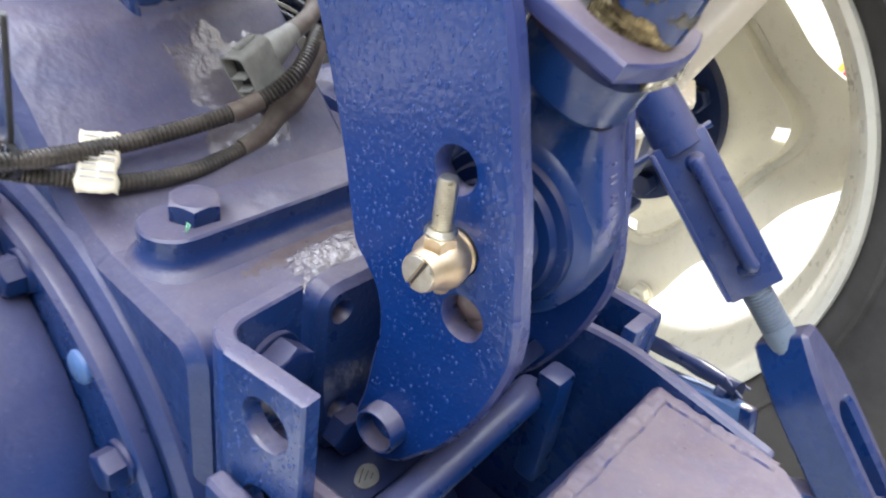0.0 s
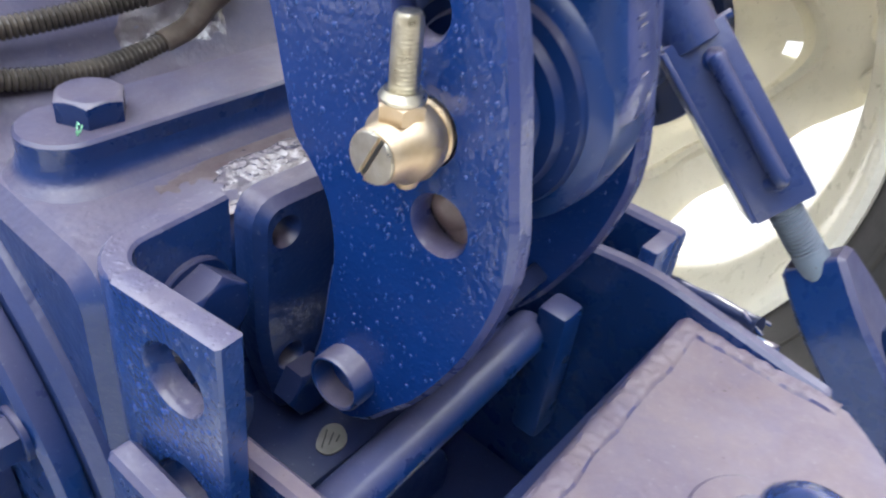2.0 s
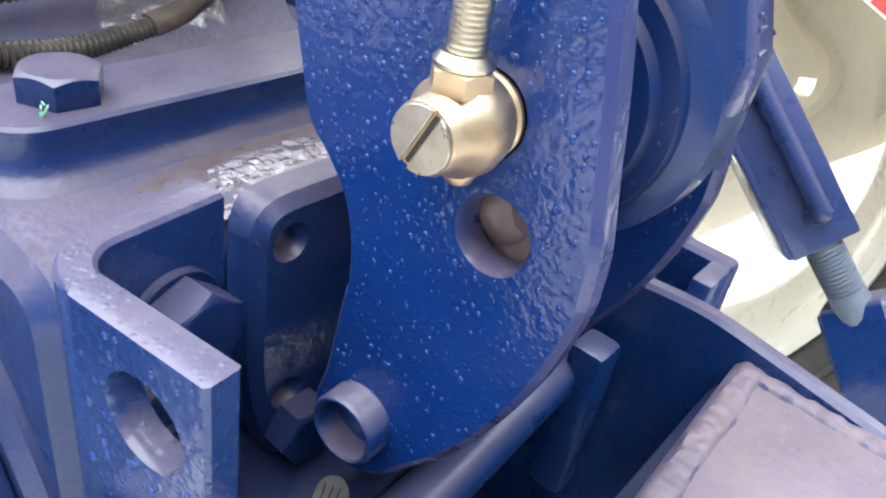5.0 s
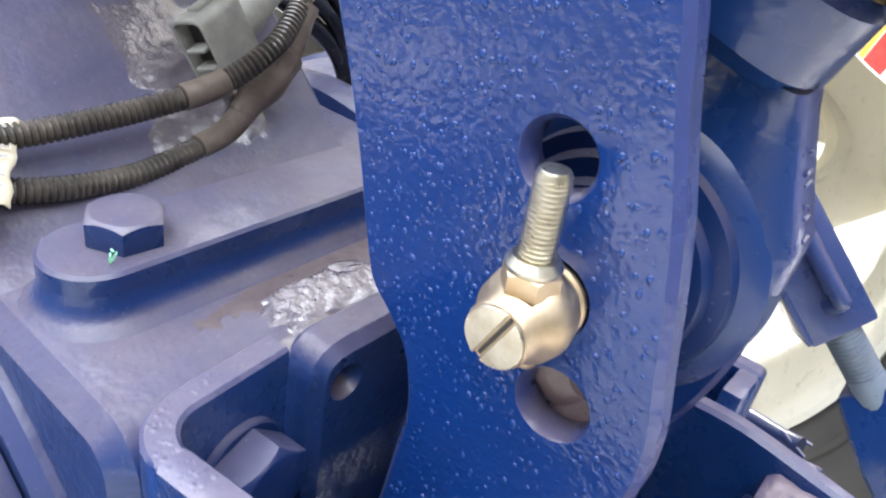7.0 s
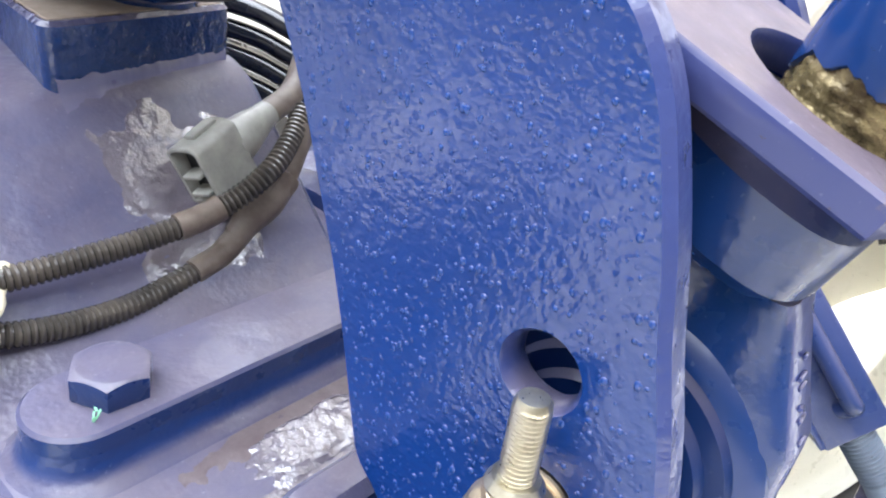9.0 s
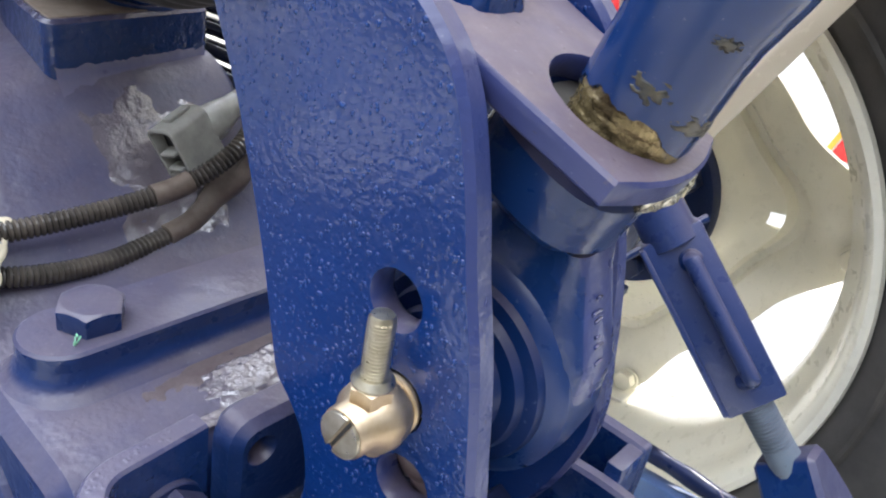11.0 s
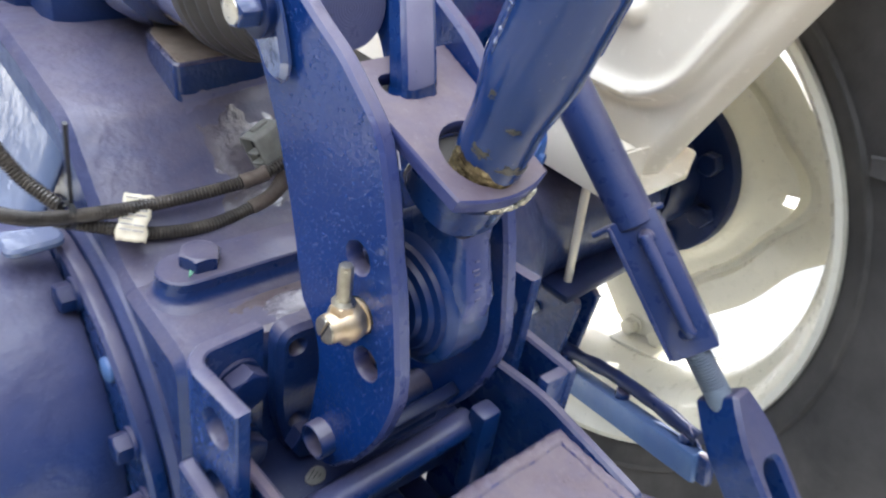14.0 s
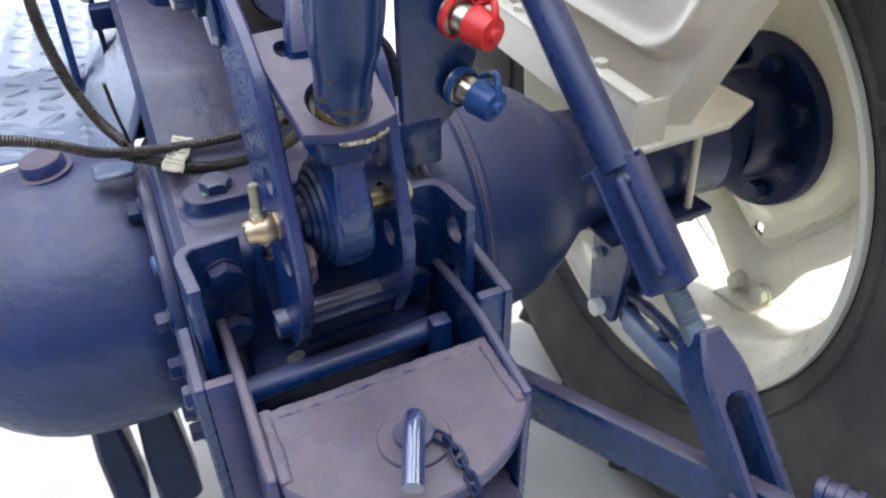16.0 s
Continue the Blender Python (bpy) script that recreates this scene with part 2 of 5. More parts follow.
M_PAPER = plain("yellowed_paper_label", (0.58, 0.50, 0.36), (0.70, 0.63, 0.49), rough=0.6, scale=50.0)
M_INK = plain("grey_print", (0.22, 0.20, 0.18), (0.32, 0.29, 0.26), rough=0.7)
M_RED = plain("red_plastic", (0.70, 0.03, 0.03), (0.80, 0.06, 0.05), rough=0.32, scale=60.0)
M_BLUECAP = plain("blue_plastic", (0.02, 0.07, 0.24), (0.03, 0.10, 0.30), rough=0.35, scale=60.0)
M_CONCRETE = plain("pale_concrete", (0.42, 0.405, 0.37), (0.50, 0.48, 0.44), rough=0.8, scale=6.0, grain=180.0, depth=0.002, strength=0.4)
M_PLATE = paint("pale_blue_checker_plate", (0.32, 0.39, 0.52), (0.38, 0.45, 0.58), rough=0.16, coat=0.7, dust=0.4)
M_OLDPAPER = plain("dusty_grey_paper", (0.14, 0.13, 0.12), (0.21, 0.20, 0.18), rough=0.6, scale=80.0)
# silvery base, lightened for sky mirrored in the gloss
M_FLANGE = paint("sky_sheen_blue_gloss", (0.10, 0.14, 0.25), (0.15, 0.19, 0.30), rough=0.16, coat=1.0, grain=(300.0, 0.1, 0.0006), swell=(40.0, 0.3, 0.004), dust=0.3)
M_GREEN = plain("green_paint_mark", (0.30, 0.75, 0.45), (0.45, 0.85, 0.60), rough=0.5)
M_WHITE = plain("white_paint", (0.74, 0.74, 0.72), (0.8, 0.8, 0.78), rough=0.4)


# ---- shape helpers ----
def finish(ob_name, bm, mat, angle=38):
    bmesh.ops.recalc_face_normals(bm, faces=bm.faces)
    me = bpy.data.meshes.new(ob_name)
    bm.to_mesh(me)
    bm.free()
    me.shade_smooth()
    me.set_sharp_from_angle(angle=radians(angle))
    me.materials.append(mat)
    return me


def part(name, bm, mat, parent=None, label="", angle=38):
    ob = new(name, finish(name, bm, mat, angle))
    if parent:
        ob.parent = parent
    return tagged(ob, label) if label else ob


def thing(name, label, category, group="", kind=""):
    return tagged(new(name), label, category, group, kind)


def axes(origin, u, v):
    """A frame at origin with its x along u, its y near v."""
    u = Vector(u).normalized()
    w = u.cross(Vector(v)).normalized()
    v = w.cross(u)
    return Matrix(((u.x, v.x, w.x, origin[0]), (u.y, v.y, w.y, origin[1]), (u.z, v.z, w.z, origin[2]), (0, 0, 0, 1)))


def along(a, b):
    """A frame at a whose z points to b, and the length."""
    a, b = Vector(a), Vector(b)
    q = (b - a).to_track_quat("Z", "Y").to_matrix().to_4x4()
    return Matrix.Translation(a) @ q, (b - a).length


def smooth_loop(pts, n=6):
    """A closed soft curve through pts."""
    out, k = [], len(pts)
    for i in range(k):
        p0, p1, p2, p3 = (Vector(pts[(i + j - 1) % k]) for j in range(4))
        for s in range(n):
            t = s / n
            out.append(tuple(0.5 * (2 * p1 + (p2 - p0) * t + (2 * p0 - 5 * p1 + 4 * p2 - p3) * t * t + (3 * p1 - p0 - 3 * p2 + p3) * t ** 3)))
    return out


def round_poly(pts, r, n=5):
    """Corners of a closed outline rounded by radius r (or a radius for each corner)."""
    out, k = [], len(pts)
    for i in range(k):
        p, a, b = Vector(pts[i]), Vector(pts[i - 1]), Vector(pts[(i + 1) % k])
        rr = r[i] if isinstance(r, (list, tuple)) else r
        if rr <= 0:
            out.append(tuple(p))
            continue
        da, db = (a - p), (b - p)
        reach = min(rr, da.length * 0.48, db.length * 0.48)
        s, e = p + da.normalized() * reach, p + db.normalized() * reach
        for j in range(n + 1):
            t = j / n
            out.append(tuple((1 - t) ** 2 * s + 2 * t * (1 - t) * p + t * t * e))
    return out


def ring(cx, cy, r, n=28, ry=None):
    ry = ry or r
    return [(cx + r * math.cos(2 * math.pi * i / n), cy + ry * math.sin(2 * math.pi * i / n)) for i in range(n)]


def inset(loop, d):
    """The loop moved inwards by d."""
    k = len(loop)
    area = sum(loop[i - 1][0] * loop[i][1] - loop[i][0] * loop[i - 1][1] for i in range(k))
    sgn = 1 if area > 0 else -1
    out = []
    for i in range(k):
        a, b = Vector(loop[i - 1]), Vector(loop[(i + 1) % k])
        t = b - a
        if t.length < 1e-9:
            out.append(loop[i])
            continue
        t.normalize()
        out.append((loop[i][0] - t.y * d * sgn, loop[i][1] + t.x * d * sgn))
    return out


def slab(loop, m, t, holes=(), bevel=0.0015, bm=None):
    """A plate: the outline and its holes lie in the frame m's x-y plane, the thickness t goes along its z."""
    bm = bm or bmesh.new()
    caps = ([], [])
    for i, lp in enumerate([loop, *holes]):
        small = inset(lp, bevel) if i == 0 else inset(lp, -bevel * 0.6)
        levels = [(small, 0), (lp, bevel), (lp, t - bevel), (small, t)]
        rows = [[bm.verts.new(m @ Vector((x, y, z))) for x, y in pts] for pts, z in levels]
        n = len(lp)
        for a, b in zip(rows, rows[1:]):
            for j in range(n):
                bm.faces.new((a[j], a[(j + 1) % n], b[(j + 1) % n], b[j]))
        for cap, row in zip(caps, (rows[0], rows[-1])):
            cap.extend(bm.edges.get((row[j], row[(j + 1) % n])) for j in range(n))
    for cap in caps:
        bmesh.ops.triangle_fill(bm, edges=cap, use_beauty=True)
    return bm


def lathe(profile, m, n=36, bm=None, arc=360.0, wob=0.0):
    """A turned body: profile of (radius, height) about the frame m's z."""
    bm = bm or bmesh.new()
    full = arc >= 360
    rows = []
    for r, h in profile:
        if r < 1e-6:
            rows.append([bm.verts.new(m @ Vector((0, 0, h)))])
            continue
        rows.append([bm.verts.new(m @ Vector((r * math.cos(radians(arc) * i / n), r * math.sin(radians(arc) * i / n), h))) for i in range(n if full else n + 1)])
    for a, b in zip(rows, rows[1:]):
        for j in range(n):
            k = (j + 1) % n if full else j + 1
            if len(a) == 1 and len(b) == 1:
                continue
            if len(a) == 1:
                bm.faces.new((a[0], b[j], b[k]))
            elif len(b) == 1:
                bm.faces.new((a[j], a[k], b[0]))
            else:
                bm.faces.new((a[j], a[k], b[k], b[j]))
    return bm


def rod(a, b, r, n=24, bevel=0.001, bm=None, r2=None):
    m, h = along(a, b)
    r2 = r2 or r
    return lathe([(0, 0), (r - bevel, 0), (r, bevel), (r2, h - bevel), (r2 - bevel, h), (0, h)], m, n, bm)


def pipe(a, b, r, wall, n=28, bm=None):
    m, h = along(a, b)
    q = r - wall
    return lathe([(q, h), (q, 0), (q + wall * 0.3, -0.0006), (r - 0.0008, -0.0004), (r, 0.001), (r, h - 0.001), (r - 0.0008, h), (q, h)], m, n, bm)


def block(size, m, bevel=0.003, bm=None, seg=2):
    """A box with rounded edges about the frame's origin."""
    b2 = bmesh.new()
    bmesh.ops.create_cube(b2, size=1.0)
    bmesh.ops.scale(b2, vec=Vector(size), verts=b2.verts)
    if bevel:
        bmesh.ops.bevel(b2, geom=list(b2.edges), offset=bevel, segments=seg, affect="EDGES", profile=0.5)
    bmesh.ops.transform(b2, matrix=m, verts=b2.verts)
    if bm is None:
        return b2
    me = bpy.data.meshes.new("tmp")
    b2.to_mesh(me)
    b2.free()
    bm.from_mesh(me)
    bpy.data.meshes.remove(me)
    return bm


def curve_pts(pts, n=10):
    """A soft open curve through pts."""
    pts = [Vector(p) for p in pts]
    ext = [2 * pts[0] - pts[1], *pts, 2 * pts[-1] - pts[-2]]
    out = []
    for i in range(1, len(ext) - 2):
        p0, p1, p2, p3 = ext[i - 1:i + 3]
        for s in range(n):
            t = s / n
            out.append(0.5 * (2 * p1 + (p2 - p0) * t + (2 * p0 - 5 * p1 + 4 * p2 - p3) * t * t + (3 * p1 - p0 - 3 * p2 + p3) * t ** 3))
    out.append(pts[-1])
    return out


def even(pts, step):
    """Points at even steps along a line of points."""
    out, left = [pts[0].copy()], step
    for a, b in zip(pts, pts[1:]):
        d, pos = (b - a).length, 0.0
        while d - pos >= left:
            pos += left
            out.append(a.lerp(b, pos / d))
            left = step
        left -= d - pos
    return out


def sweep(pts, radius, n=12, bm=None, caps=True, flat=1.0):
    """A round bar along pts; radius a number, or a function of the index."""
    bm = bm or bmesh.new()
    pts = [Vector(p) for p in pts]
    k = len(pts)
    side = None
    rows = []
    for i, p in enumerate(pts):
        t = (pts[min(i + 1, k - 1)] - pts[max(i - 1, 0)]).normalized()
        if side is None:
            side = t.orthogonal().normalized()
        side = (side - t * side.dot(t)).normalized()
        up = t.cross(side)
        r = radius(i) if callable(radius) else radius
        rows.append([bm.verts.new(p + (side * math.cos(2 * math.pi * j / n) + up * math.sin(2 * math.pi * j / n) * flat) * r) for j in range(n)])
    for a, b in zip(rows, rows[1:]):
        for j in range(n):
            bm.faces.new((a[j], a[(j + 1) % n], b[(j + 1) % n], b[j]))
    if caps:
        bm.faces.new(rows[0][::-1])
        bm.faces.new(rows[-1])
    return bm


def hexagon(pos, way, af, h, bm=None, turn=0.0, washer=0.0):
    """A bolt's head or a nut that stands on pos and points along way, its corners turned off; af: across the flats."""
    m, _ = along(pos, Vector(pos) + Vector(way))
    m = m @ pose(0, 0, 0, 0, 0, turn)
    bm = bm or bmesh.new()
    z0 = 0.0
    if washer:
        lathe([(0, 0), (washer, 0), (washer, 0.0022), (washer - 0.0006, 0.0028), (0, 0.0028)], m, 28, bm)
        z0 = 0.0028
    n = 36
    rows = [[] for _ in range(5)]
    for k in range(n):
        q = 2 * math.pi * k / n
        r = 0.5 * af / math.cos((q % (math.pi / 3)) - math.pi / 6)
        fall = max(0.0, r - 0.49 * af) * 0.62
        for row, (rad, z) in zip(rows, ((r * 0.985, z0), (r, z0 + 0.0005), (r, z0 + h * 0.95 - fall), (0.480 * af, z0 + h * 0.985), (0.43 * af, z0 + h))):
            row.append(bm.verts.new(m @ Vector((rad * math.cos(q), rad * math.sin(q), z))))
    for a, b in zip(rows, rows[1:]):
        for k in range(n):
            bm.faces.new((a[k], a[(k + 1) % n], b[(k + 1) % n], b[k]))
    bm.faces.new(rows[0][::-1])
    bm.faces.new(rows[-1])
    return bm


def thread(a, b, r, pitch, n=16, depth=0.12, bm=None):
    """A threaded bar from a to b."""
    m, h = along(a, b)
    prof, z = [(0, 0)], 0.0
    while z < h - pitch * 0.5:
        prof += [(r * (1 - depth), z), (r, z + pitch * 0.35), (r, z + pitch * 0.55), (r * (1 - depth), z + pitch * 0.95)]
        z += pitch
    prof += [(r * (1 - depth), h), (0, h)]
    return lathe(prof, m, n, bm)


SIDE = Matrix(((0, 0, 1, 0), (1, 0, 0, 0), (0, 1, 0, 0), (0, 0, 0, 1)))  # outline (y, z), thickness along x


def side_plate(loop, x0, x1, holes=(), bevel=0.0015, bm=None):
    return slab(loop, Matrix.Translation((x0, 0, 0)) @ SIDE, x1 - x0, holes, bevel, bm)


def floor_plate(loop, z0, z1, holes=(), bevel=0.0015, bm=None):
    return slab(loop, Matrix.Translation((0, 0, z0)), z1 - z0, holes, bevel, bm)


BACK = Matrix(((1, 0, 0, 0), (0, 0, -1, 0), (0, 1, 0, 0), (0, 0, 0, 1)))  # outline (x, z), thickness towards -y


def back_plate(loop, y0, y1, holes=(), bevel=0.0015, bm=None):
    """y0 is the front face, y1 < y0 the rear one."""
    return slab(loop, Matrix.Translation((0, y0, 0)) @ BACK, y0 - y1, holes, bevel, bm)


M_PLASTER = plain("added_wall_grey", (0.08, 0.08, 0.08), (0.12, 0.12, 0.115), rough=0.85, scale=1.5, grain=60.0, depth=0.004, strength=0.3)
M_YELLOW = plain("yellow_paint", (0.75, 0.45, 0.05), (0.8, 0.5, 0.08), rough=0.4)


def inside(loop, x, y):
    """Whether a point lies within an outline."""
    hit = False
    for i in range(len(loop)):
        (ax, ay), (bx, by) = loop[i - 1][:2], loop[i][:2]
        if (ay > y) != (by > y) and x < (bx - ax) * (y - ay) / (by - ay) + ax:
            hit = not hit
    return hit


def bead_mesh(loop, holes, x, way, count, seed, small=0.0003, large=0.00095, thin=0.0):
    """Beads of paint strewn over a plate's side at x; way: the side they stand on."""
    rnd = random.Random(seed)
    ys, zs = [p[0] for p in loop], [p[1] for p in loop]
    safe = inset(loop, 0.003)
    bm = bmesh.new()
    made = 0
    while made < count:
        y, z = rnd.uniform(min(ys), max(ys)), rnd.uniform(min(zs), max(zs))
        if not inside(safe, y, z) or any(math.hypot(y - a, z - b) < c for a, b, c in holes):
            continue
        made += 1
        if z < thin and rnd.random() < 0.6:
            continue
        size = small + (large - small) * rnd.random() ** 2.6
        tall = rnd.uniform(0.9, 1.7)
        rows = [[bm.verts.new((x + way * size * h, y + size * k * math.cos(q), z + size * k * tall * math.sin(q))) for q in [2 * math.pi * j / 8 for j in range(8)]] for k, h in ((1.0, -0.05), (0.85, 0.24), (0.5, 0.42))]
        tip = bm.verts.new((x + way * size * 0.48, y, z))
        for a, b in zip(rows, rows[1:]):
            for j in range(8):
                bm.faces.new((a[j], a[(j + 1) % 8], b[(j + 1) % 8], b[j]))
        for j in range(8):
            bm.faces.new((rows[-1][j], rows[-1][(j + 1) % 8], tip))
    return bm


# ---- ground ----
bm = bmesh.new()
bmesh.ops.create_grid(bm, x_segments=40, y_segments=40, size=60.0)
bmesh.ops.translate(bm, vec=(0, 0, -0.062), verts=bm.verts)
tagged(part("ground", bm, M_CONCRETE), "pale sunlit concrete yard under the tractor", "ground", kind="structure")

# unseen walls, added to dim the low sky and what the paint mirrors
for name, size, at in (("wall_south", (10.5, 0.25, 4.2), (1.125, -2.6, 2.1)), ("wall_west", (0.25, 12.85, 3.2), (-3.2, 3.95, 1.6)), ("wall_north", (10.5, 0.25, 4.0), (1.125, 10.5, 2.0))):
    tagged(part(name, block(size, Matrix.Translation(at), 0.02), M_PLASTER), "unseen grey wall added to dim the surroundings", "wall", kind="structure")

AXY, AXZ = 0.297, 0.597       # wheel's axle
BEY, BEZ = 0.280, 0.604       # centre of the axle housings


# ---- wheel ----
def wheel():
    w = thing("rear_wheel", "cream steel tractor wheel with a black tyre and blue hub", "wheel")
    m, _ = along((0, AXY, AXZ), (1, AXY, AXZ))
    tyre = [(0.345, 0.560), (0.362, 0.548), (0.372, 0.538), (0.40, 0.520), (0.45, 0.500), (0.51, 0.496), (0.555, 0.505), (0.60, 0.522), (0.628, 0.545), (0.640, 0.60),
            (0.645, 0.69), (0.640, 0.78), (0.628, 0.835), (0.60, 0.858), (0.51, 0.884), (0.45, 0.880), (0.40, 0.86), (0.372, 0.842), (0.345, 0.82), (0.343, 0.69), (0.345, 0.56)]
    bm = lathe(tyre, m, 96)
    t = part("tyre", bm, M_RUBBER, w, "black rubber tyre with faint raised sidewall marks")
    # raised marks and ribs on the side wall
    bm = bmesh.new()
    for r in (0.395, 0.575):
        x = 0.5205 if r < 0.5 else 0.5125
        lathe([(r - 0.004, x), (r, x - 0.004), (r + 0.004, x)], m, 96, bm)
    part("sidewall_rib", bm, M_RUBBER, t)
    arrow = round_poly([(-0.026, 0.004), (-0.008, 0.008), (0.018, 0.028), (0.022, 0.006), (0.006, -0.014), (-0.020, -0.016)], 0.003)
    part("raised_mark", slab(arrow, Matrix(((0, 0, -1, 0.5110), (-1, 0, 0, AXY - 0.363), (0, 1, 0, AXZ + 0.226), (0, 0, 0, 1))), 0.0050, bevel=0.0022), M_RUBBER, t, "raised arrow on the side wall")
    # tread bars
    tread = bmesh.new()
    for i in range(44):
        a = 2 * math.pi * i / 44
        s = 1 if i % 2 else -1
        c = Matrix.Translation((0, AXY, AXZ)) @ Matrix.Rotation(a, 4, "X")
        block((0.19, 0.034, 0.03), c @ Matrix.Translation((0.69 + s * 0.085, 0, 0.647)) @ Matrix.Rotation(s * 0.75, 4, "Z"), 0.004, tread, 1)
    part("tread", tread, M_RUBBER, t)
    rim = [(0.350, 0.553), (0.362, 0.548), (0.3665, 0.541), (0.3645, 0.534), (0.357, 0.533), (0.349, 0.541), (0.344, 0.553), (0.340, 0.572), (0.334, 0.592), (0.318, 0.615), (0.312, 0.64), (0.312, 0.70),
           (0.320, 0.725), (0.335, 0.742), (0.341, 0.78), (0.346, 0.825), (0.362, 0.838), (0.3665, 0.846), (0.362, 0.850), (0.352, 0.842), (0.346, 0.828)]
    part("rim", lathe(rim, m, 128), M_RIM, w, "cream painted steel rim")
    # dished disc with four corners that reach the rim, open between them
    bm = bmesh.new()
    rows, turn = [], radians(168)
    prof = [(0.0, 0.743), (0.06, 0.744), (0.12, 0.749), (0.20, 0.760), (0.29, 0.767), (0.40, 0.768), (0.45, 0.780), (0.52, 0.781), (0.58, 0.768), (0.80, 0.757), (0.95, 0.752), (1.0, 0.752)]
    n = 120
    for back in (0, 1):
        for k, (f, x) in enumerate(prof if not back else prof[::-1]):
            row = []
            for i in range(n):
                a = 2 * math.pi * i / n
                edge = 0.240 + 0.085 * (0.5 + 0.5 * math.cos(4 * (a - turn))) ** 2.8
                r = 0.126 + (edge - 0.126) * f
                row.append(bm.verts.new((x + (0.009 if back else 0.0), AXY + r * math.cos(a), AXZ + r * math.sin(a))))
            rows.append(row)
    rows.append(rows[0])
    for a, b in zip(rows, rows[1:]):
        for j in range(n):
            q = (a[j], a[(j + 1) % n], b[(j + 1) % n], b[j])
            cen = sum((v.co for v in q), Vector()) / 4
            ang = math.degrees(math.atan2(cen.z - AXZ, cen.y - AXY))
            rad = math.hypot(cen.y - AXY, cen.z - AXZ)
            if 0.180 < rad < 0.202 and any(abs((ang - h + 180) % 360 - 180) < 3.2 for h in (171, 261, 351, 81)):
                continue
            bm.faces.new(q)
    part("wheel_disc", bm, M_RIM, w, "dished cream disc with small light holes")
    for k in range(4):
        for da in (-5.5, 5.5):
            a = turn + k * math.pi / 2 + radians(da)
            p = (0.752, AXY + 0.296 * math.cos(a), AXZ + 0.296 * math.sin(a))
            part("rim_bolt", hexagon(p, (-1, 0, 0), 0.026, 0.014, washer=0.018), M_RIM, w)
        a = turn + k * math.pi / 2
        p = Vector((0.735, AXY + 0.314 * math.cos(a), AXZ + 0.314 * math.sin(a)))
        part("rim_lug", block((0.05, 0.09, 0.012), Matrix.Translation(p) @ Matrix.Rotation(a - math.pi / 2, 4, "X"), 0.004), M_RIM, w)
    hub = part("hub", lathe([(0, 0.66), (0.072, 0.66), (0.077, 0.668), (0.082, 0.716), (0.121, 0.719), (0.130, 0.722), (0.132, 0.729), (0.132, 0.742), (0, 0.744)], m, 64), M_DARKSHADE, w, "dark blue hub flange")
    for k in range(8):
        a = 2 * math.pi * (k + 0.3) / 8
        part("wheel_nut", hexagon((0.719, AXY + 0.104 * math.cos(a), AXZ + 0.104 * math.sin(a)), (-1, 0, 0), 0.03, 0.02), M_DARKSHADE, hub)
    return w


wheel()


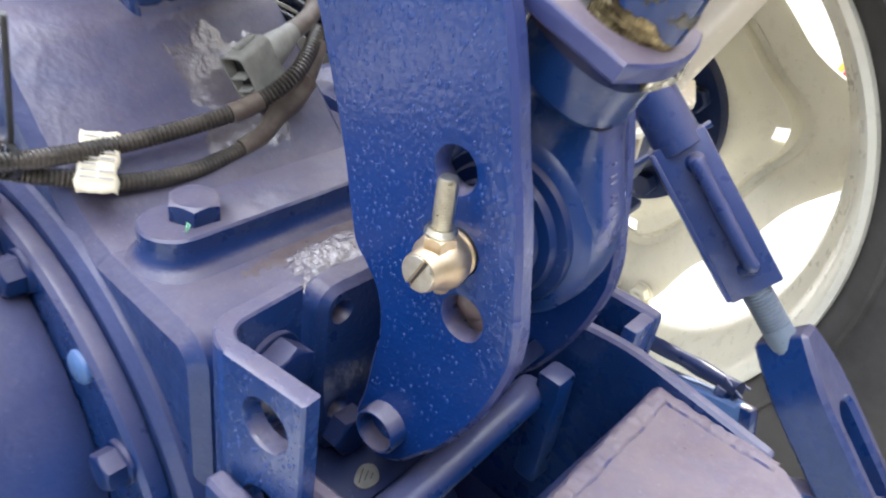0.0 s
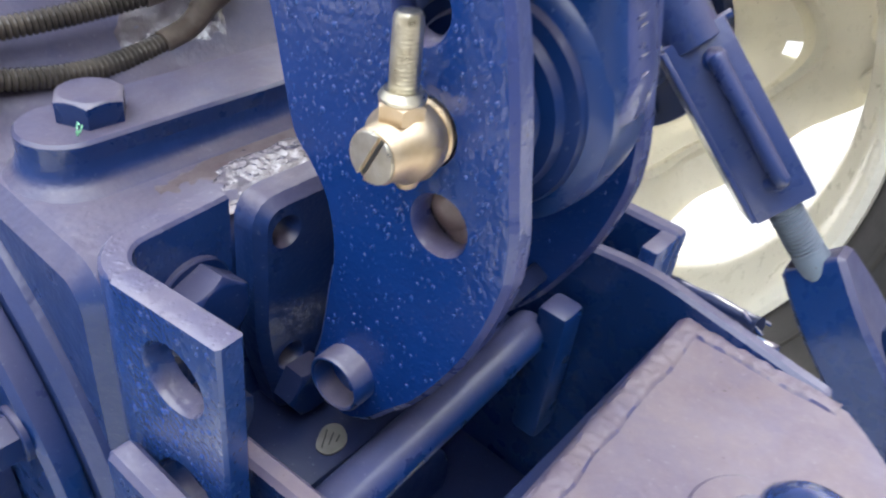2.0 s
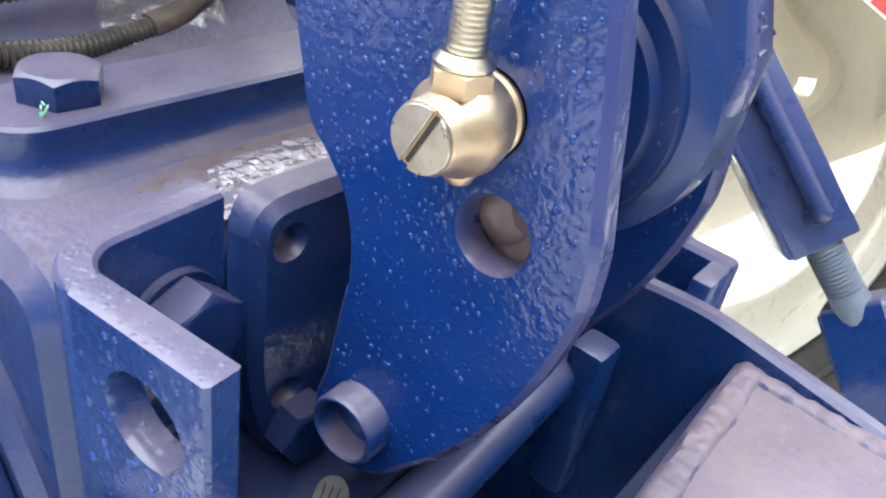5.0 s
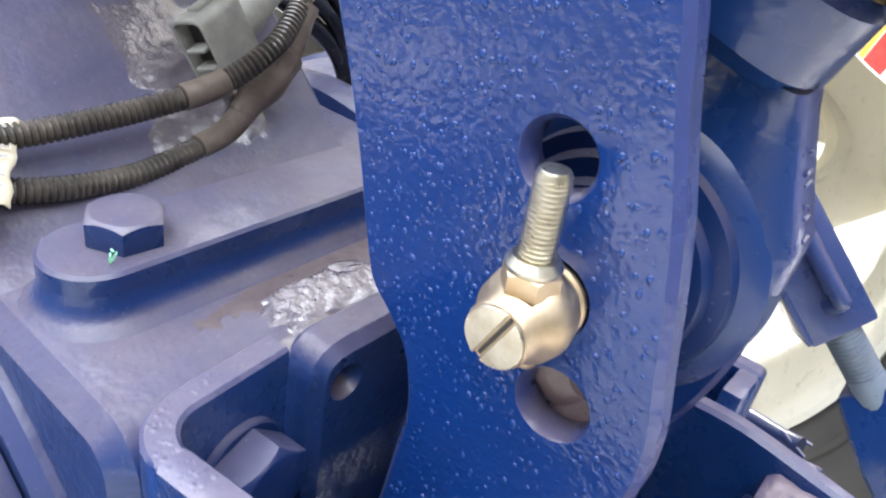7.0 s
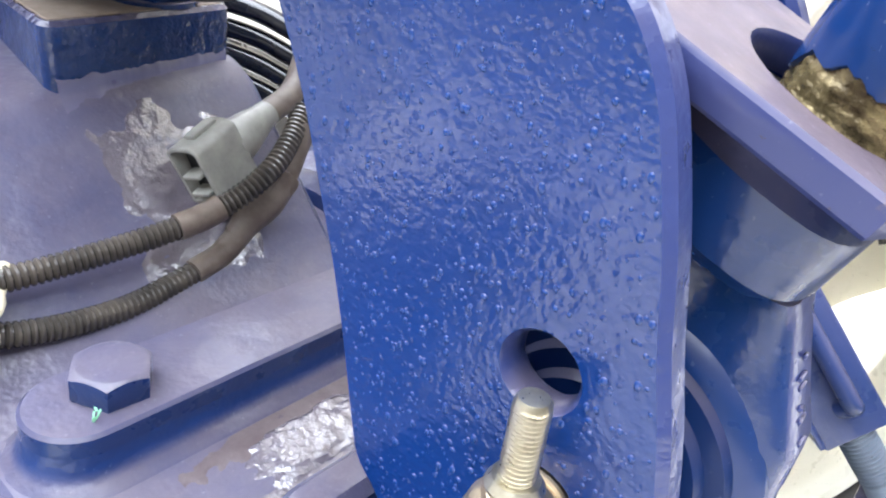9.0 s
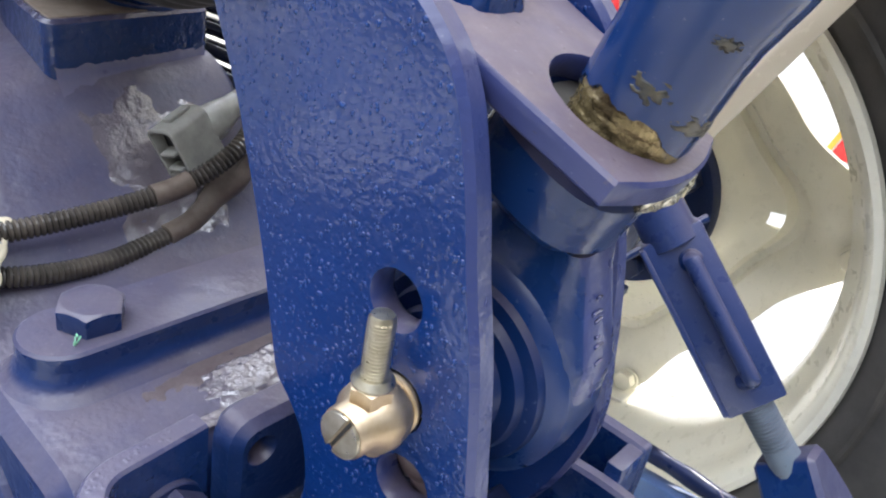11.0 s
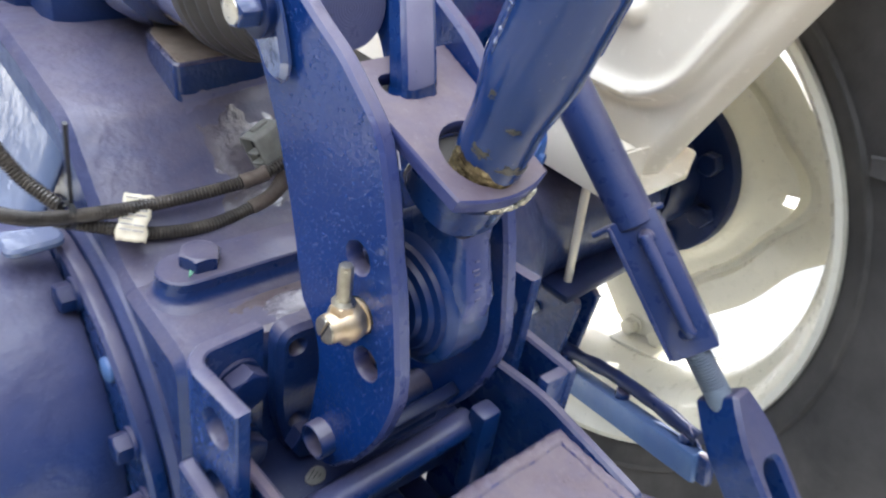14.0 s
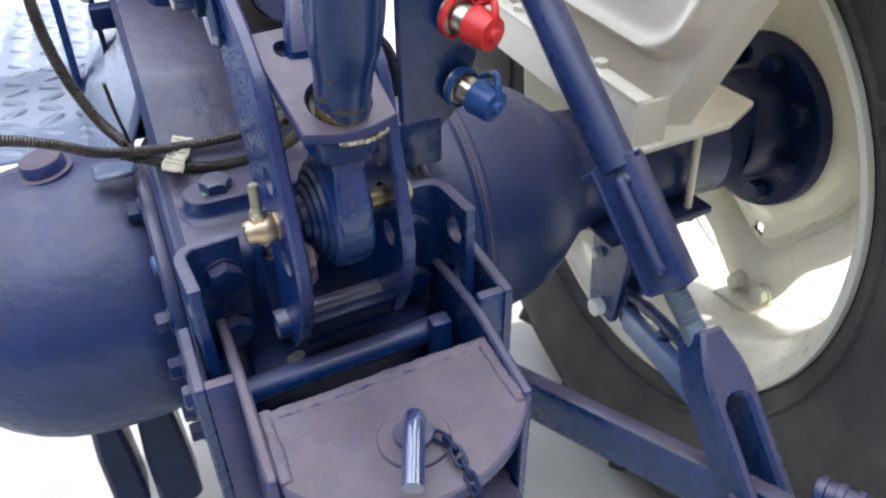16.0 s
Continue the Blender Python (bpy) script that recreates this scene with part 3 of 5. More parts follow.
# ---- tractor body ----
def housing():
    h = thing("gearbox_housing", "blue cast rear gearbox housing with a sloping top cover", "gearbox")
    low = [(0.080, 0.40), (0.080, 0.744), (0.090, 0.757), (0.168, 0.760), (0.64, 0.768), (0.64, 0.40)]
    part("body", side_plate(round_poly(low, [0.01, 0.012, 0.012, 0.03, 0.01, 0.01]), -0.119, 0.111, bevel=0.007), M_CAST, h, "blue casting with dust on top")
    slope = [(0.120, 0.70), (0.164, 0.7598), (0.190, 0.766), (0.270, 0.841), (0.40, 0.858), (0.66, 0.862), (0.66, 0.70)]
    part("top_cover", side_plate(round_poly(slope, [0.01, 0.004, 0.03, 0.012, 0.04, 0.01, 0.01]), -0.1188, 0.073, bevel=0.007), M_CAST, h, "sloping cover with dust on top")
    pad = [(0.075, 0.129), (0.075, 0.1665)] + [(-0.0855 - 0.0190 * math.sin(q), 0.14775 + 0.01875 * math.cos(q)) for q in [math.pi * k / 20 for k in range(21)]]
    p = part("mounting_pad", floor_plate(pad, 0.752, 0.7785, bevel=0.0013), M_BLUE, h, "long round-ended raised pad, dusty top")
    bm = bmesh.new()
    rows = []
    rag = [0.0016 * noise.noise((k * 0.9, 0.5, 2.0)) for k in range(len(pad))]
    for d, z in ((-0.0004, 0.774), (0.0003, 0.768), (0.0015, 0.7635), (0.0036, 0.7610), (0.0066, 0.7594), (0.0090, 0.7565)):
        rows.append([bm.verts.new((x - (rag[k] if d > 0.006 else 0.0), y, z)) for k, (x, y) in enumerate(inset(pad, -d))])
    for ra, rb in zip(rows, rows[1:]):
        for k in range(len(pad)):
            bm.faces.new((ra[k], ra[(k + 1) % len(pad)], rb[(k + 1) % len(pad)], rb[k]))
    part("pad_fillet", bm, M_CAST, h, "hollow fillet round the foot of the pad", angle=80)
    b = part("pad_bolt", hexagon((-0.0735, 0.1485, 0.7785), (0, 0, 1), 0.0250, 0.0105, turn=56), M_BLUE, h, "blue hexagon bolt head")
    bm = bmesh.new()
    for k in range(5):
        block((0.0012, 0.0007, 0.0024), Matrix.Translation((-0.0868 + 0.0010 * (k % 3), 0.1357 - 0.0005 * (k % 2), 0.7798 + 0.0009 * k)) @ pose(0, 0, 0, 20 * k, 30 * k, 40 * k), 0.0004, bm, 1)
    part("paint_mark", bm, M_GREEN, b, "flaked pale green paint mark")
    boss = round_poly([(-0.034, 0.268), (0.066, 0.280), (0.063, 0.37), (-0.026, 0.36)], [0.010, 0.006, 0.006, 0.03])
    part("boss", floor_plate(boss, 0.80, 0.8690, bevel=0.002), M_THICK, h, "square raised boss with flat dusty top, thick paint on its face")
    # ragged fillet of paint where the boss meets the sloping cover
    bm = bmesh.new()
    rows = []
    for k in range(61):
        u = k / 60
        x, y = -0.030 + 0.092 * u, 0.2685 + 0.0112 * u
        z = 0.8380 + 0.0022 * u
        g = 0.0060 + 0.0022 * noise.noise((k * 0.22, 1.0, 6.0)) + 0.0012 * noise.noise((k * 0.7, 4.0, 6.0))
        rows.append([bm.verts.new((x, y + a, z + b)) for a, b in ((0.001, g + 0.001), (-0.0006, g), (-0.0012, g * 0.35), (-g * 0.55, -g * 0.10), (-g * 1.25, -g * 0.85), (-g * 1.6, -g * 1.5 - 0.001))])
    for ra, rb in zip(rows, rows[1:]):
        for j in range(5):
            bm.faces.new((ra[j], ra[j + 1], rb[j + 1], rb[j]))
    # pale tone carries the shine along the boss foot
    part("paint_fillet", bm, M_DUSTSHEEN, h, "glossy ragged fillet of paint", angle=80)
    part("dust_layer", floor_plate(inset(boss, 0.0035), 0.8686, 0.8696, bevel=0.0004), M_SOIL, h, "layer of brown dust")
    part("boss_bolt", hexagon((0.034, 0.299, 0.8690), (0, 0, 1), 0.038, 0.022, washer=0.022), M_BLUE, h)
    # rippled patches; pale colour stands in for sky glints on the casting
    for x0, x1, y0, y1, slope, seed in ((-0.030, 0.042, 0.190, 0.262, 0.9375, 3.0), (-0.062, 0.014, 0.085, 0.1225, 0.03, 8.0)):
        bm = bmesh.new()
        rows = []
        for i in range(41):
            row = []
            for j in range(41):
                u, v = i / 40, j / 40
                x, y = x0 + (x1 - x0) * u, y0 + (y1 - y0) * v
                rim = min(u, 1 - u, v, 1 - v) * 5 - (0.02 if slope > 0.1 else 0.22) + 1.3 * noise.noise((u * 3, v * 3, seed)) + 0.5 * noise.noise((u * 9, v * 9, seed))
                lift = max(0.0, min(1.0, rim))
                wave = (0.0007 if slope > 0.1 else 0.0005) * noise.noise((x * 90, y * 260, seed)) + 0.0003 * noise.noise((x * 240, y * 560, seed + 5))
                base = 0.766 + slope * (y - 0.190) if slope > 0.1 else 0.7583 + slope * (y - 0.10)
                row.append(bm.verts.new((x, y, base - 0.002 + lift * (0.0026 + wave))))
            rows.append(row)
        for ra, rb in zip(rows, rows[1:]):
            for j in range(40):
                bm.faces.new((ra[j], ra[j + 1], rb[j + 1], rb[j]))
        part("paint_run", bm, M_GLINT, h, "rippled glossy patch, sky glints in its pale colour", angle=80)
    # rusty stain along the foot of the pad
    bm = bmesh.new()
    rows = []
    for i in range(81):
        row = []
        for j in range(13):
            u, v = i / 80, j / 12
            x, y = -0.070 + 0.120 * u, 0.1075 + 0.0135 * v
            mask = min(u, 1 - u) * 6 + min(v, 1 - v) * 2.2 - 0.75 + 1.1 * noise.noise((u * 9, v * 1.6, 3.0)) + 0.7 * noise.noise((u * 30, v * 5, 9.0))
            row.append(bm.verts.new((x, y, 0.7570 + 0.0385 * (y - 0.090) - 0.0006 + 0.0009 * max(0.0, min(1.0, mask * 2)))))
        rows.append(row)
    for ra, rb in zip(rows, rows[1:]):
        for j in range(12):
            bm.faces.new((ra[j], ra[j + 1], rb[j + 1], rb[j]))
    part("rust_stain", bm, M_RUST, h, "thin rust-brown stain", angle=80)
    # upright plate with the rocker's pivot lugs, bolted to the rear face
    lug = round_poly([(-0.050, 0.655), (-0.0615, 0.700), (-0.0615, 0.773), (0.0615, 0.773), (0.0615, 0.700), (0.050, 0.655)], [0.006, 0.02, 0.014, 0.014, 0.02, 0.006])
    part("pivot_plate", back_plate(lug, 0.0798, 0.061, [ring(-0.0482, 0.757, 0.0048), ring(0.0482, 0.757, 0.0048), ring(-0.046, 0.690, 0.0048), ring(0.046, 0.690, 0.0048)], 0.004), M_CAST, h, "rounded upright plate with bolt holes")
    for x in (-0.046, 0.046):
        part("plate_bolt", hexagon((x + (0.004 if x < 0 else -0.004), 0.061, 0.674), (0, -1, 0), 0.024, 0.012), M_BOLT, h)
    part("pto_boss", rod((0, 0.08, 0.55), (0, 0.03, 0.55), 0.05), M_DARKSHADE, h)
    # added dark block, keeps bright ground out of the hitch cavity
    part("lower_case", block((0.186, 0.135, 0.16), Matrix.Translation((0, 0.012, 0.46)), 0.006), M_DARKSHADE, h)
    # shade under the rocker is put into the ledge's colour
    part("ledge", block((0.17, 0.06, 0.05), Matrix.Translation((0, 0.052, 0.632)), 0.004), M_DARKSHADE, h, "ledge, shade under the rocker in its dark blue")
    return h


housing()


def sticker():
    t = thing("paper_sticker", "small oval greyish paper sticker with illegible handwriting", "sticker")
    m = Matrix.Translation((-0.046, 0.034, 0.6578)) @ pose(0, 0, 0, 0, 0, 28)
    oval = [(0.0090 * math.cos(a), 0.0065 * math.sin(a) * (1.0 + 0.08 * math.sin(3 * a))) for a in [2 * math.pi * k / 40 for k in range(40)]]
    part("sheet", slab(oval, m @ Matrix.Translation((0, 0, -0.0004)), 0.0008, bevel=0.0001), M_OLDPAPER, t)
    for k in range(3):
        part("ink_bar", block((0.010 - 0.003 * k, 0.0006, 0.0004), m @ Matrix.Translation((-0.001 + 0.001 * k, 0.0028 - 0.0028 * k, 0.0006)) @ pose(0, 0, 0, 0, 0, 6 - 5 * k), 0.0), M_BLACK, t)
    return t


sticker()


def axle(s, name):
    """An axle housing; s is its side."""
    h = thing(name, "blue cast axle housing with bolted flange", "axle housing", "axle housings")
    m, _ = along((0, BEY, BEZ), (s, BEY, BEZ))
    fm, _ = along((0, 0.247, 0.595), (s, 0.247, 0.595))
    part("centre_flange", lathe([(0.10, 0.098), (0.164, 0.099), (0.173, 0.103), (0.177, 0.111), (0.175, 0.122), (0.169, 0.127), (0.10, 0.128)], fm, 96), M_BELL, h, "broad dusty ring of the centre housing")
    part("bell_flange", lathe([(0.10, 0.128), (0.163, 0.128), (0.165, 0.131), (0.165, 0.138), (0.162, 0.141), (0.10, 0.141)], fm, 96), M_BLUE, h)
    bell = [(0.10, 0.141), (0.144, 0.142), (0.148, 0.150), (0.1515, 0.165), (0.1525, 0.190), (0.156, 0.194), (0.156, 0.205), (0.1525, 0.209), (0.152, 0.228), (0.150, 0.249), (0.146, 0.270), (0.137, 0.296), (0.124, 0.320), (0.107, 0.342), (0.096, 0.356), (0.084, 0.372), (0.080, 0.42), (0.078, 0.60), (0.0, 0.60)]
    if s < 0:
        bell = [(r, x) for r, x in bell if not 0.19 < x < 0.209]
    part("bell", lathe(bell, m, 96), M_BELL, h, "rounded blue bell casting")
    if s > 0:
        part("joint_line", lathe([(0.1545, 0.1985), (0.1572, 0.1988), (0.1572, 0.2002), (0.1545, 0.2005)], m, 96), M_TAPE, h, "thin brown gasket line")
    for k, a in enumerate((130, 107, 150, 168, 190, 80, 212, 234, 50, 256)):
        p = (s * 0.141, 0.247 + 0.152 * math.cos(radians(a)), 0.595 + 0.152 * math.sin(radians(a)))
        if k == 0 and s < 0:
            part("blue_plug", lathe([(0, 0), (0.0095, 0), (0.0095, 0.002), (0.007, 0.004), (0, 0.0046)], along(p, (p[0] + s, p[1], p[2]))[0], 24), M_PALE, h, "pale blue round plug")
            continue
        part("flange_bolt", hexagon(p, (s, 0, 0), 0.019, 0.011, turn=17 * k, washer=0.0125), M_BOLT, h)
    return h


left_axle = axle(-1, "axle_housing")
right_axle = axle(1, "axle_housing")
m, _ = along((-0.219, 0.289, 0.7545), (-0.225, 0.289, 0.80))
part("filler_cap", lathe([(0.026, 0.0), (0.026, 0.003), (0.0215, 0.004), (0.0215, 0.014), (0.020, 0.0165), (0.0, 0.0168)], m, 40), M_EDGE, left_axle, "round dusty filler cap")
lug = round_poly([(-0.176, 0.224), (-0.136, 0.226), (-0.134, 0.246), (-0.176, 0.256)], 0.010, 8)
part("top_lug", slab(lug, Matrix.Translation((0, 0, 0.764)) @ pose(0, 0, 0, 0, 0, 0), 0.008, bevel=0.0025), M_FLANGE, left_axle, "glossy rounded lug, sky sheen put into its silvery blue")
# lugs that hang under the bell
for x0, x1, z0, z1 in ((-0.275, -0.232, 0.26, 0.455), (-0.224, -0.168, 0.24, 0.47)):
    w = x1 - x0
    lug = round_poly([(x0, z0), (x1, z0), (x1 - w * 0.05, z0 + 0.12), (x1 - w * 0.18, z1), (x0 + w * 0.2, z1), (x0 + w * 0.02, z0 + 0.11)], 0.018)
    # underside shade is in the lug's dark colour
    part("hanger_lug", back_plate(lug, 0.31, 0.25, bevel=0.006), M_DARKSHADE, left_axle, "rounded lug under the axle, shade in its dark blue")
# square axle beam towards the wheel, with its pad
part("axle_beam", block((0.20, 0.15, 0.15), Matrix.Translation((0.56, AXY, 0.615)), 0.02), M_DARKSHADE, right_axle)
part("beam_pad", block((0.16, 0.17, 0.03), Matrix.Translation((0.50, AXY, 0.70)), 0.006), M_DARKSHADE, right_axle)


# ---- angle brackets on the rear face ----
def angle_bracket(s, z1, at, turn):
    """Built square with its front outer corner at (s * 0.1245, 0), then moved to at and turned."""
    b = thing("angle_bracket", "thick bent blue steel angle bracket with round holes", "bracket", "angle brackets")
    b.matrix_basis = Matrix.Translation((*at, 0)) @ Matrix.Rotation(radians(turn), 4, "Z") @ Matrix.Translation((-s * 0.1245, 0, 0))
    x0, x1 = (s * 0.1147, s * 0.1245)
    lo, hi = min(x0, x1), max(x0, x1)
    face = [(0.0, 0.655), (0.0, z1), (0.047, z1 - 0.002), (0.047, 0.655)]
    part("side_flange", side_plate(round_poly(face, 0.0), lo, hi, [ring(0.0215, 0.758, 0.0130), ring(0.0215, 0.705, 0.0130)], 0.0012), M_SCUFF, b)
    tagged(part("bead_coat", bead_mesh(face, [(0.0215, 0.758, 0.0142), (0.0215, 0.705, 0.0142)], x1, s, 130, 9 + s, 0.0004, 0.0014), M_BEAD, b, angle=89), kind="stuff")
    arc = [(s * (0.1035 + 0.021 * math.cos(t)), 0.0458 + 0.021 * math.sin(t)) for t in [radians(9 * k) for k in range(11)]]
    arc = arc + [(s * 0.0695, 0.0668), (s * 0.0695, 0.0575)] + [(s * (0.1035 + 0.0112 * math.cos(t)), 0.0458 + 0.0112 * math.sin(t)) for t in [radians(90 - 9 * k) for k in range(11)]]
    part("back_flange", floor_plate(arc, 0.655, z1 - 0.002, bevel=0.0012), M_SCUFF, b)
    for z in (0.748, 0.690):
        part("bracket_bolt", hexagon((s * 0.0885, 0.0573, z), (0, -1, 0), 0.026, 0.013, turn=20, washer=0.016), M_BOLT, b)
    return b


angle_bracket(-1, 0.7835, (-0.1218, 0.002), 4.7)
angle_bracket(1, 0.789, (0.1181, 0.0078), 4.0)


def top_edge(ob):
    """The worn cut edge along the top of a plate."""
    ob.data.materials.append(M_EDGE)
    for face in ob.data.polygons:
        if abs(face.normal.x) < 0.9:
            face.material_index = 1


def weld_strip(a, b, across, wide, high, seed):
    """A rough weld from a to b: a low ridge with ripples, pits and an uneven foot on its across side."""
    a, b, across = Vector(a), Vector(b), Vector(across)
    n = int((b - a).length / 0.0011)
    bm = bmesh.new()
    rows = []
    for i in range(n + 1):
        p = a.lerp(b, i / n)
        row = []
        for j in range(9):
            u = -1 + j / 4
            reach = wide * (1.0 + 0.30 * noise.noise((i * 0.07, u * 0.5, seed)) + 0.06 * noise.noise((i * 0.3, u, seed)))
            hump = high * (1 - u ** 4) * (0.75 + 0.35 * noise.noise((i * 0.09, 2.0, seed)) + 0.05 * math.sin(i * 0.9 + 2.0 * u * u))
            pit = 0.0009 * noise.noise((i * 0.30, u * 1.9, seed + 5))
            row.append(bm.verts.new(p + across * u * reach + Vector((0, 0, hump + (pit if abs(u) < 0.9 else -0.0006)))))
        rows.append(row)
    for ra, rb in zip(rows, rows[1:]):
        for j in range(8):
            bm.faces.new((ra[j], ra[j + 1], rb[j + 1], rb[j]))
    return bm


# ---- hitch frame ----
def hitch_frame():
    f = thing("tow_hitch", "welded blue steel towing hitch frame with rounded top plate", "tow hitch")
    for s in (-1, 1):
        a, b = sorted((s * 0.0965, s * 0.1055))
        part("side_wall", side_plate(round_poly([(0.065, 0.52), (0.065, 0.707), (0.0, 0.714), (-0.033, 0.717), (-0.125, 0.703), (-0.125, 0.52)], [0.004, 0.02, 0.02, 0.03, 0.004, 0.004]), a, b, bevel=0.002), M_BLUE, f)
        top_edge(f.children[-1])
        a, b = sorted((s * 0.127, s * 0.1375))
        top = 0.716 if s < 0 else 0.724
        part("outer_plate", side_plate(round_poly([(0.048, 0.50), (0.048, top), (-0.031, top), (-0.031, 0.50)], 0.004), a, b, bevel=0.002), M_BLUE, f)
        top_edge(f.children[-1])
        part("strap", block((0.023, 0.010, 0.16), Matrix.Translation((s * 0.1165, -0.0255, top - 0.081)), 0.002), M_BLUE, f)
        part("outer_bolt", hexagon((s * 0.1375, 0.034, 0.648), (s, 0, 0), 0.020, 0.007, washer=0.021), M_BLUE, f, "bolt with broad washer")
    rear = [(0.115 * math.sin(t), -0.070 - 0.115 * math.cos(t)) for t in [radians(-56 + 5.9 * k) for k in range(20)]]
    loop = [(0.0960, -0.053), (-0.0960, -0.060), (-0.0960, -0.126), *rear[0:], (0.0960, -0.126)]
    part("top_plate", floor_plate(loop, 0.690, 0.7035, [ring(0.003, -0.130, 0.0115, 24)], 0.002), M_EDGE, f, "flat dusty top plate with rounded end")
    part("bottom_plate", floor_plate(loop, 0.575, 0.589, bevel=0.002), M_BLUE, f)
    # added unseen panel, closes a gap that let bright ground through
    part("inner_wall", block((0.190, 0.018, 0.105), Matrix.Translation((0, -0.058, 0.636)), 0.001), M_DARKSHADE, f)
    part("weld", weld_strip((-0.0955, -0.0665, 0.7036), (0.0955, -0.0597, 0.7036), (0, -1, 0), 0.0056, 0.0024, 4.0), M_EDGE, f, "rough flat weld bead")
    for s in (-1, 1):
        part("weld", weld_strip((s * 0.0915, -0.060, 0.7036), (s * 0.0915, -0.130, 0.7036), (-s, 0, 0), 0.0052, 0.0022, 9.0 + s), M_EDGE, f, "rough flat weld bead")
    part("cross_tube", rod((-0.0965, 0.000, 0.668), (0.0760, 0.012, 0.664), 0.0115), M_TUBE, f)
    part("wall_lug", block((0.020, 0.018, 0.090), Matrix.Translation((0.0800, 0.000, 0.641)), 0.004), M_TUBE, f, "upright strap with rounded top")
    part("boss_ring", lathe([(0.013, 0.0), (0.013, 0.003), (0.0265, 0.003), (0.0275, 0.002), (0.0275, 0.0)], Matrix.Translation((0.003, -0.130, 0.7035)), 40), M_EDGE, f)
    return f


hitch_frame()


def hitch_pin():
    p = thing("hitch_pin", "blue bent steel hitch pin with chain", "hitch pin")
    path = curve_pts([(0.003, -0.130, 0.64), (0.003, -0.130, 0.715), (0.003, -0.1315, 0.727), (0.001, -0.140, 0.734), (-0.005, -0.152, 0.734), (-0.020, -0.186, 0.728)], 8)
    part("pin", sweep(path, 0.0078, 16), M_KEEP, p, "rubbed shiny bent pin")
    part("collar", lathe([(0.0082, 0), (0.0142, 0), (0.0150, 0.0015), (0.0150, 0.004), (0.0142, 0.005), (0.0082, 0.005)], Matrix.Translation((0.003, -0.130, 0.7068)), 32), M_BLUE, p)
    way = curve_pts([(0.017, -0.138, 0.710), (0.022, -0.152, 0.713), (0.024, -0.168, 0.709), (0.026, -0.186, 0.700), (0.028, -0.196, 0.680), (0.028, -0.198, 0.650)], 10)
    pts = even(way, 0.0105)
    for i, (a, b) in enumerate(zip(pts, pts[1:])):
        d = (b - a).normalized()
        m = axes((a + b) / 2, d, (0, 0, 1) if i % 2 else (1, 0.2, 0.3))
        link = [m @ Vector((0.0045 * (1 if math.cos(t) > 0 else -1) + 0.0036 * math.cos(t), 0.0036 * math.sin(t), 0)) for t in [2 * math.pi * (k + 0.5) / 16 for k in range(16)]]
        bm = bmesh.new()
        rows = []
        for k, c in enumerate(link):
            t = (link[(k + 1) % 16] - link[k - 1]).normalized()
            u = t.cross(m.to_3x3() @ Vector((0, 0, 1))).normalized()
            v = t.cross(u)
            rows.append([bm.verts.new(c + (u * math.cos(q) + v * math.sin(q)) * 0.0014) for q in [math.pi * j / 3 for j in range(6)]])
        for k in range(16):
            for j in range(6):
                bm.faces.new((rows[k][j], rows[k][(j + 1) % 6], rows[(k + 1) % 16][(j + 1) % 6], rows[(k + 1) % 16][j]))
        part("chain_link", bm, M_DARKSHADE, p)
    return p


hitch_pin()


# ---- rocker ----
ROCK = [(0.043, 0.705), (0.0395, 0.720), (0.0365, 0.745), (0.0345, 0.765), (0.0385, 0.784), (0.0460, 0.7945), (0.0545, 0.8035), (0.0595, 0.820), (0.0646, 0.840), (0.0707, 0.860), (0.078, 0.880), (0.0855, 0.900),
        (0.0955, 0.920), (0.105, 0.937), (0.119, 0.955), (0.121, 0.972), (0.109, 0.987), (0.090, 0.993), (0.071, 0.985), (0.052, 0.9745), (0.033, 0.9645), (0.0175, 0.953), (0.003, 0.941), (-0.0045, 0.930),
        (-0.0090, 0.919), (-0.0150, 0.900), (-0.0200, 0.880), (-0.0260, 0.860), (-0.0307, 0.840), (-0.0345, 0.820), (-0.0375, 0.805), (-0.0382, 0.795), (-0.0378, 0.785), (-0.0332, 0.765), (-0.0258, 0.745),
        (-0.0125, 0.720), (0.001, 0.703), (0.012, 0.690), (0.026, 0.684), (0.038, 0.692)]
SLEW = Matrix.Translation((-0.0505, 0.03, 0)) @ Matrix.Rotation(radians(3.0), 4, "Z") @ Matrix.Translation((0.0505, -0.03, 0))  # the rocker hangs a little askew
PINY, PINZ = -0.0016, 0.8273   # pin through the rocker
TONGUE = axes((0, -0.045, 0.9172), (1, 0, 0), (0, 0.9258, 0.378))


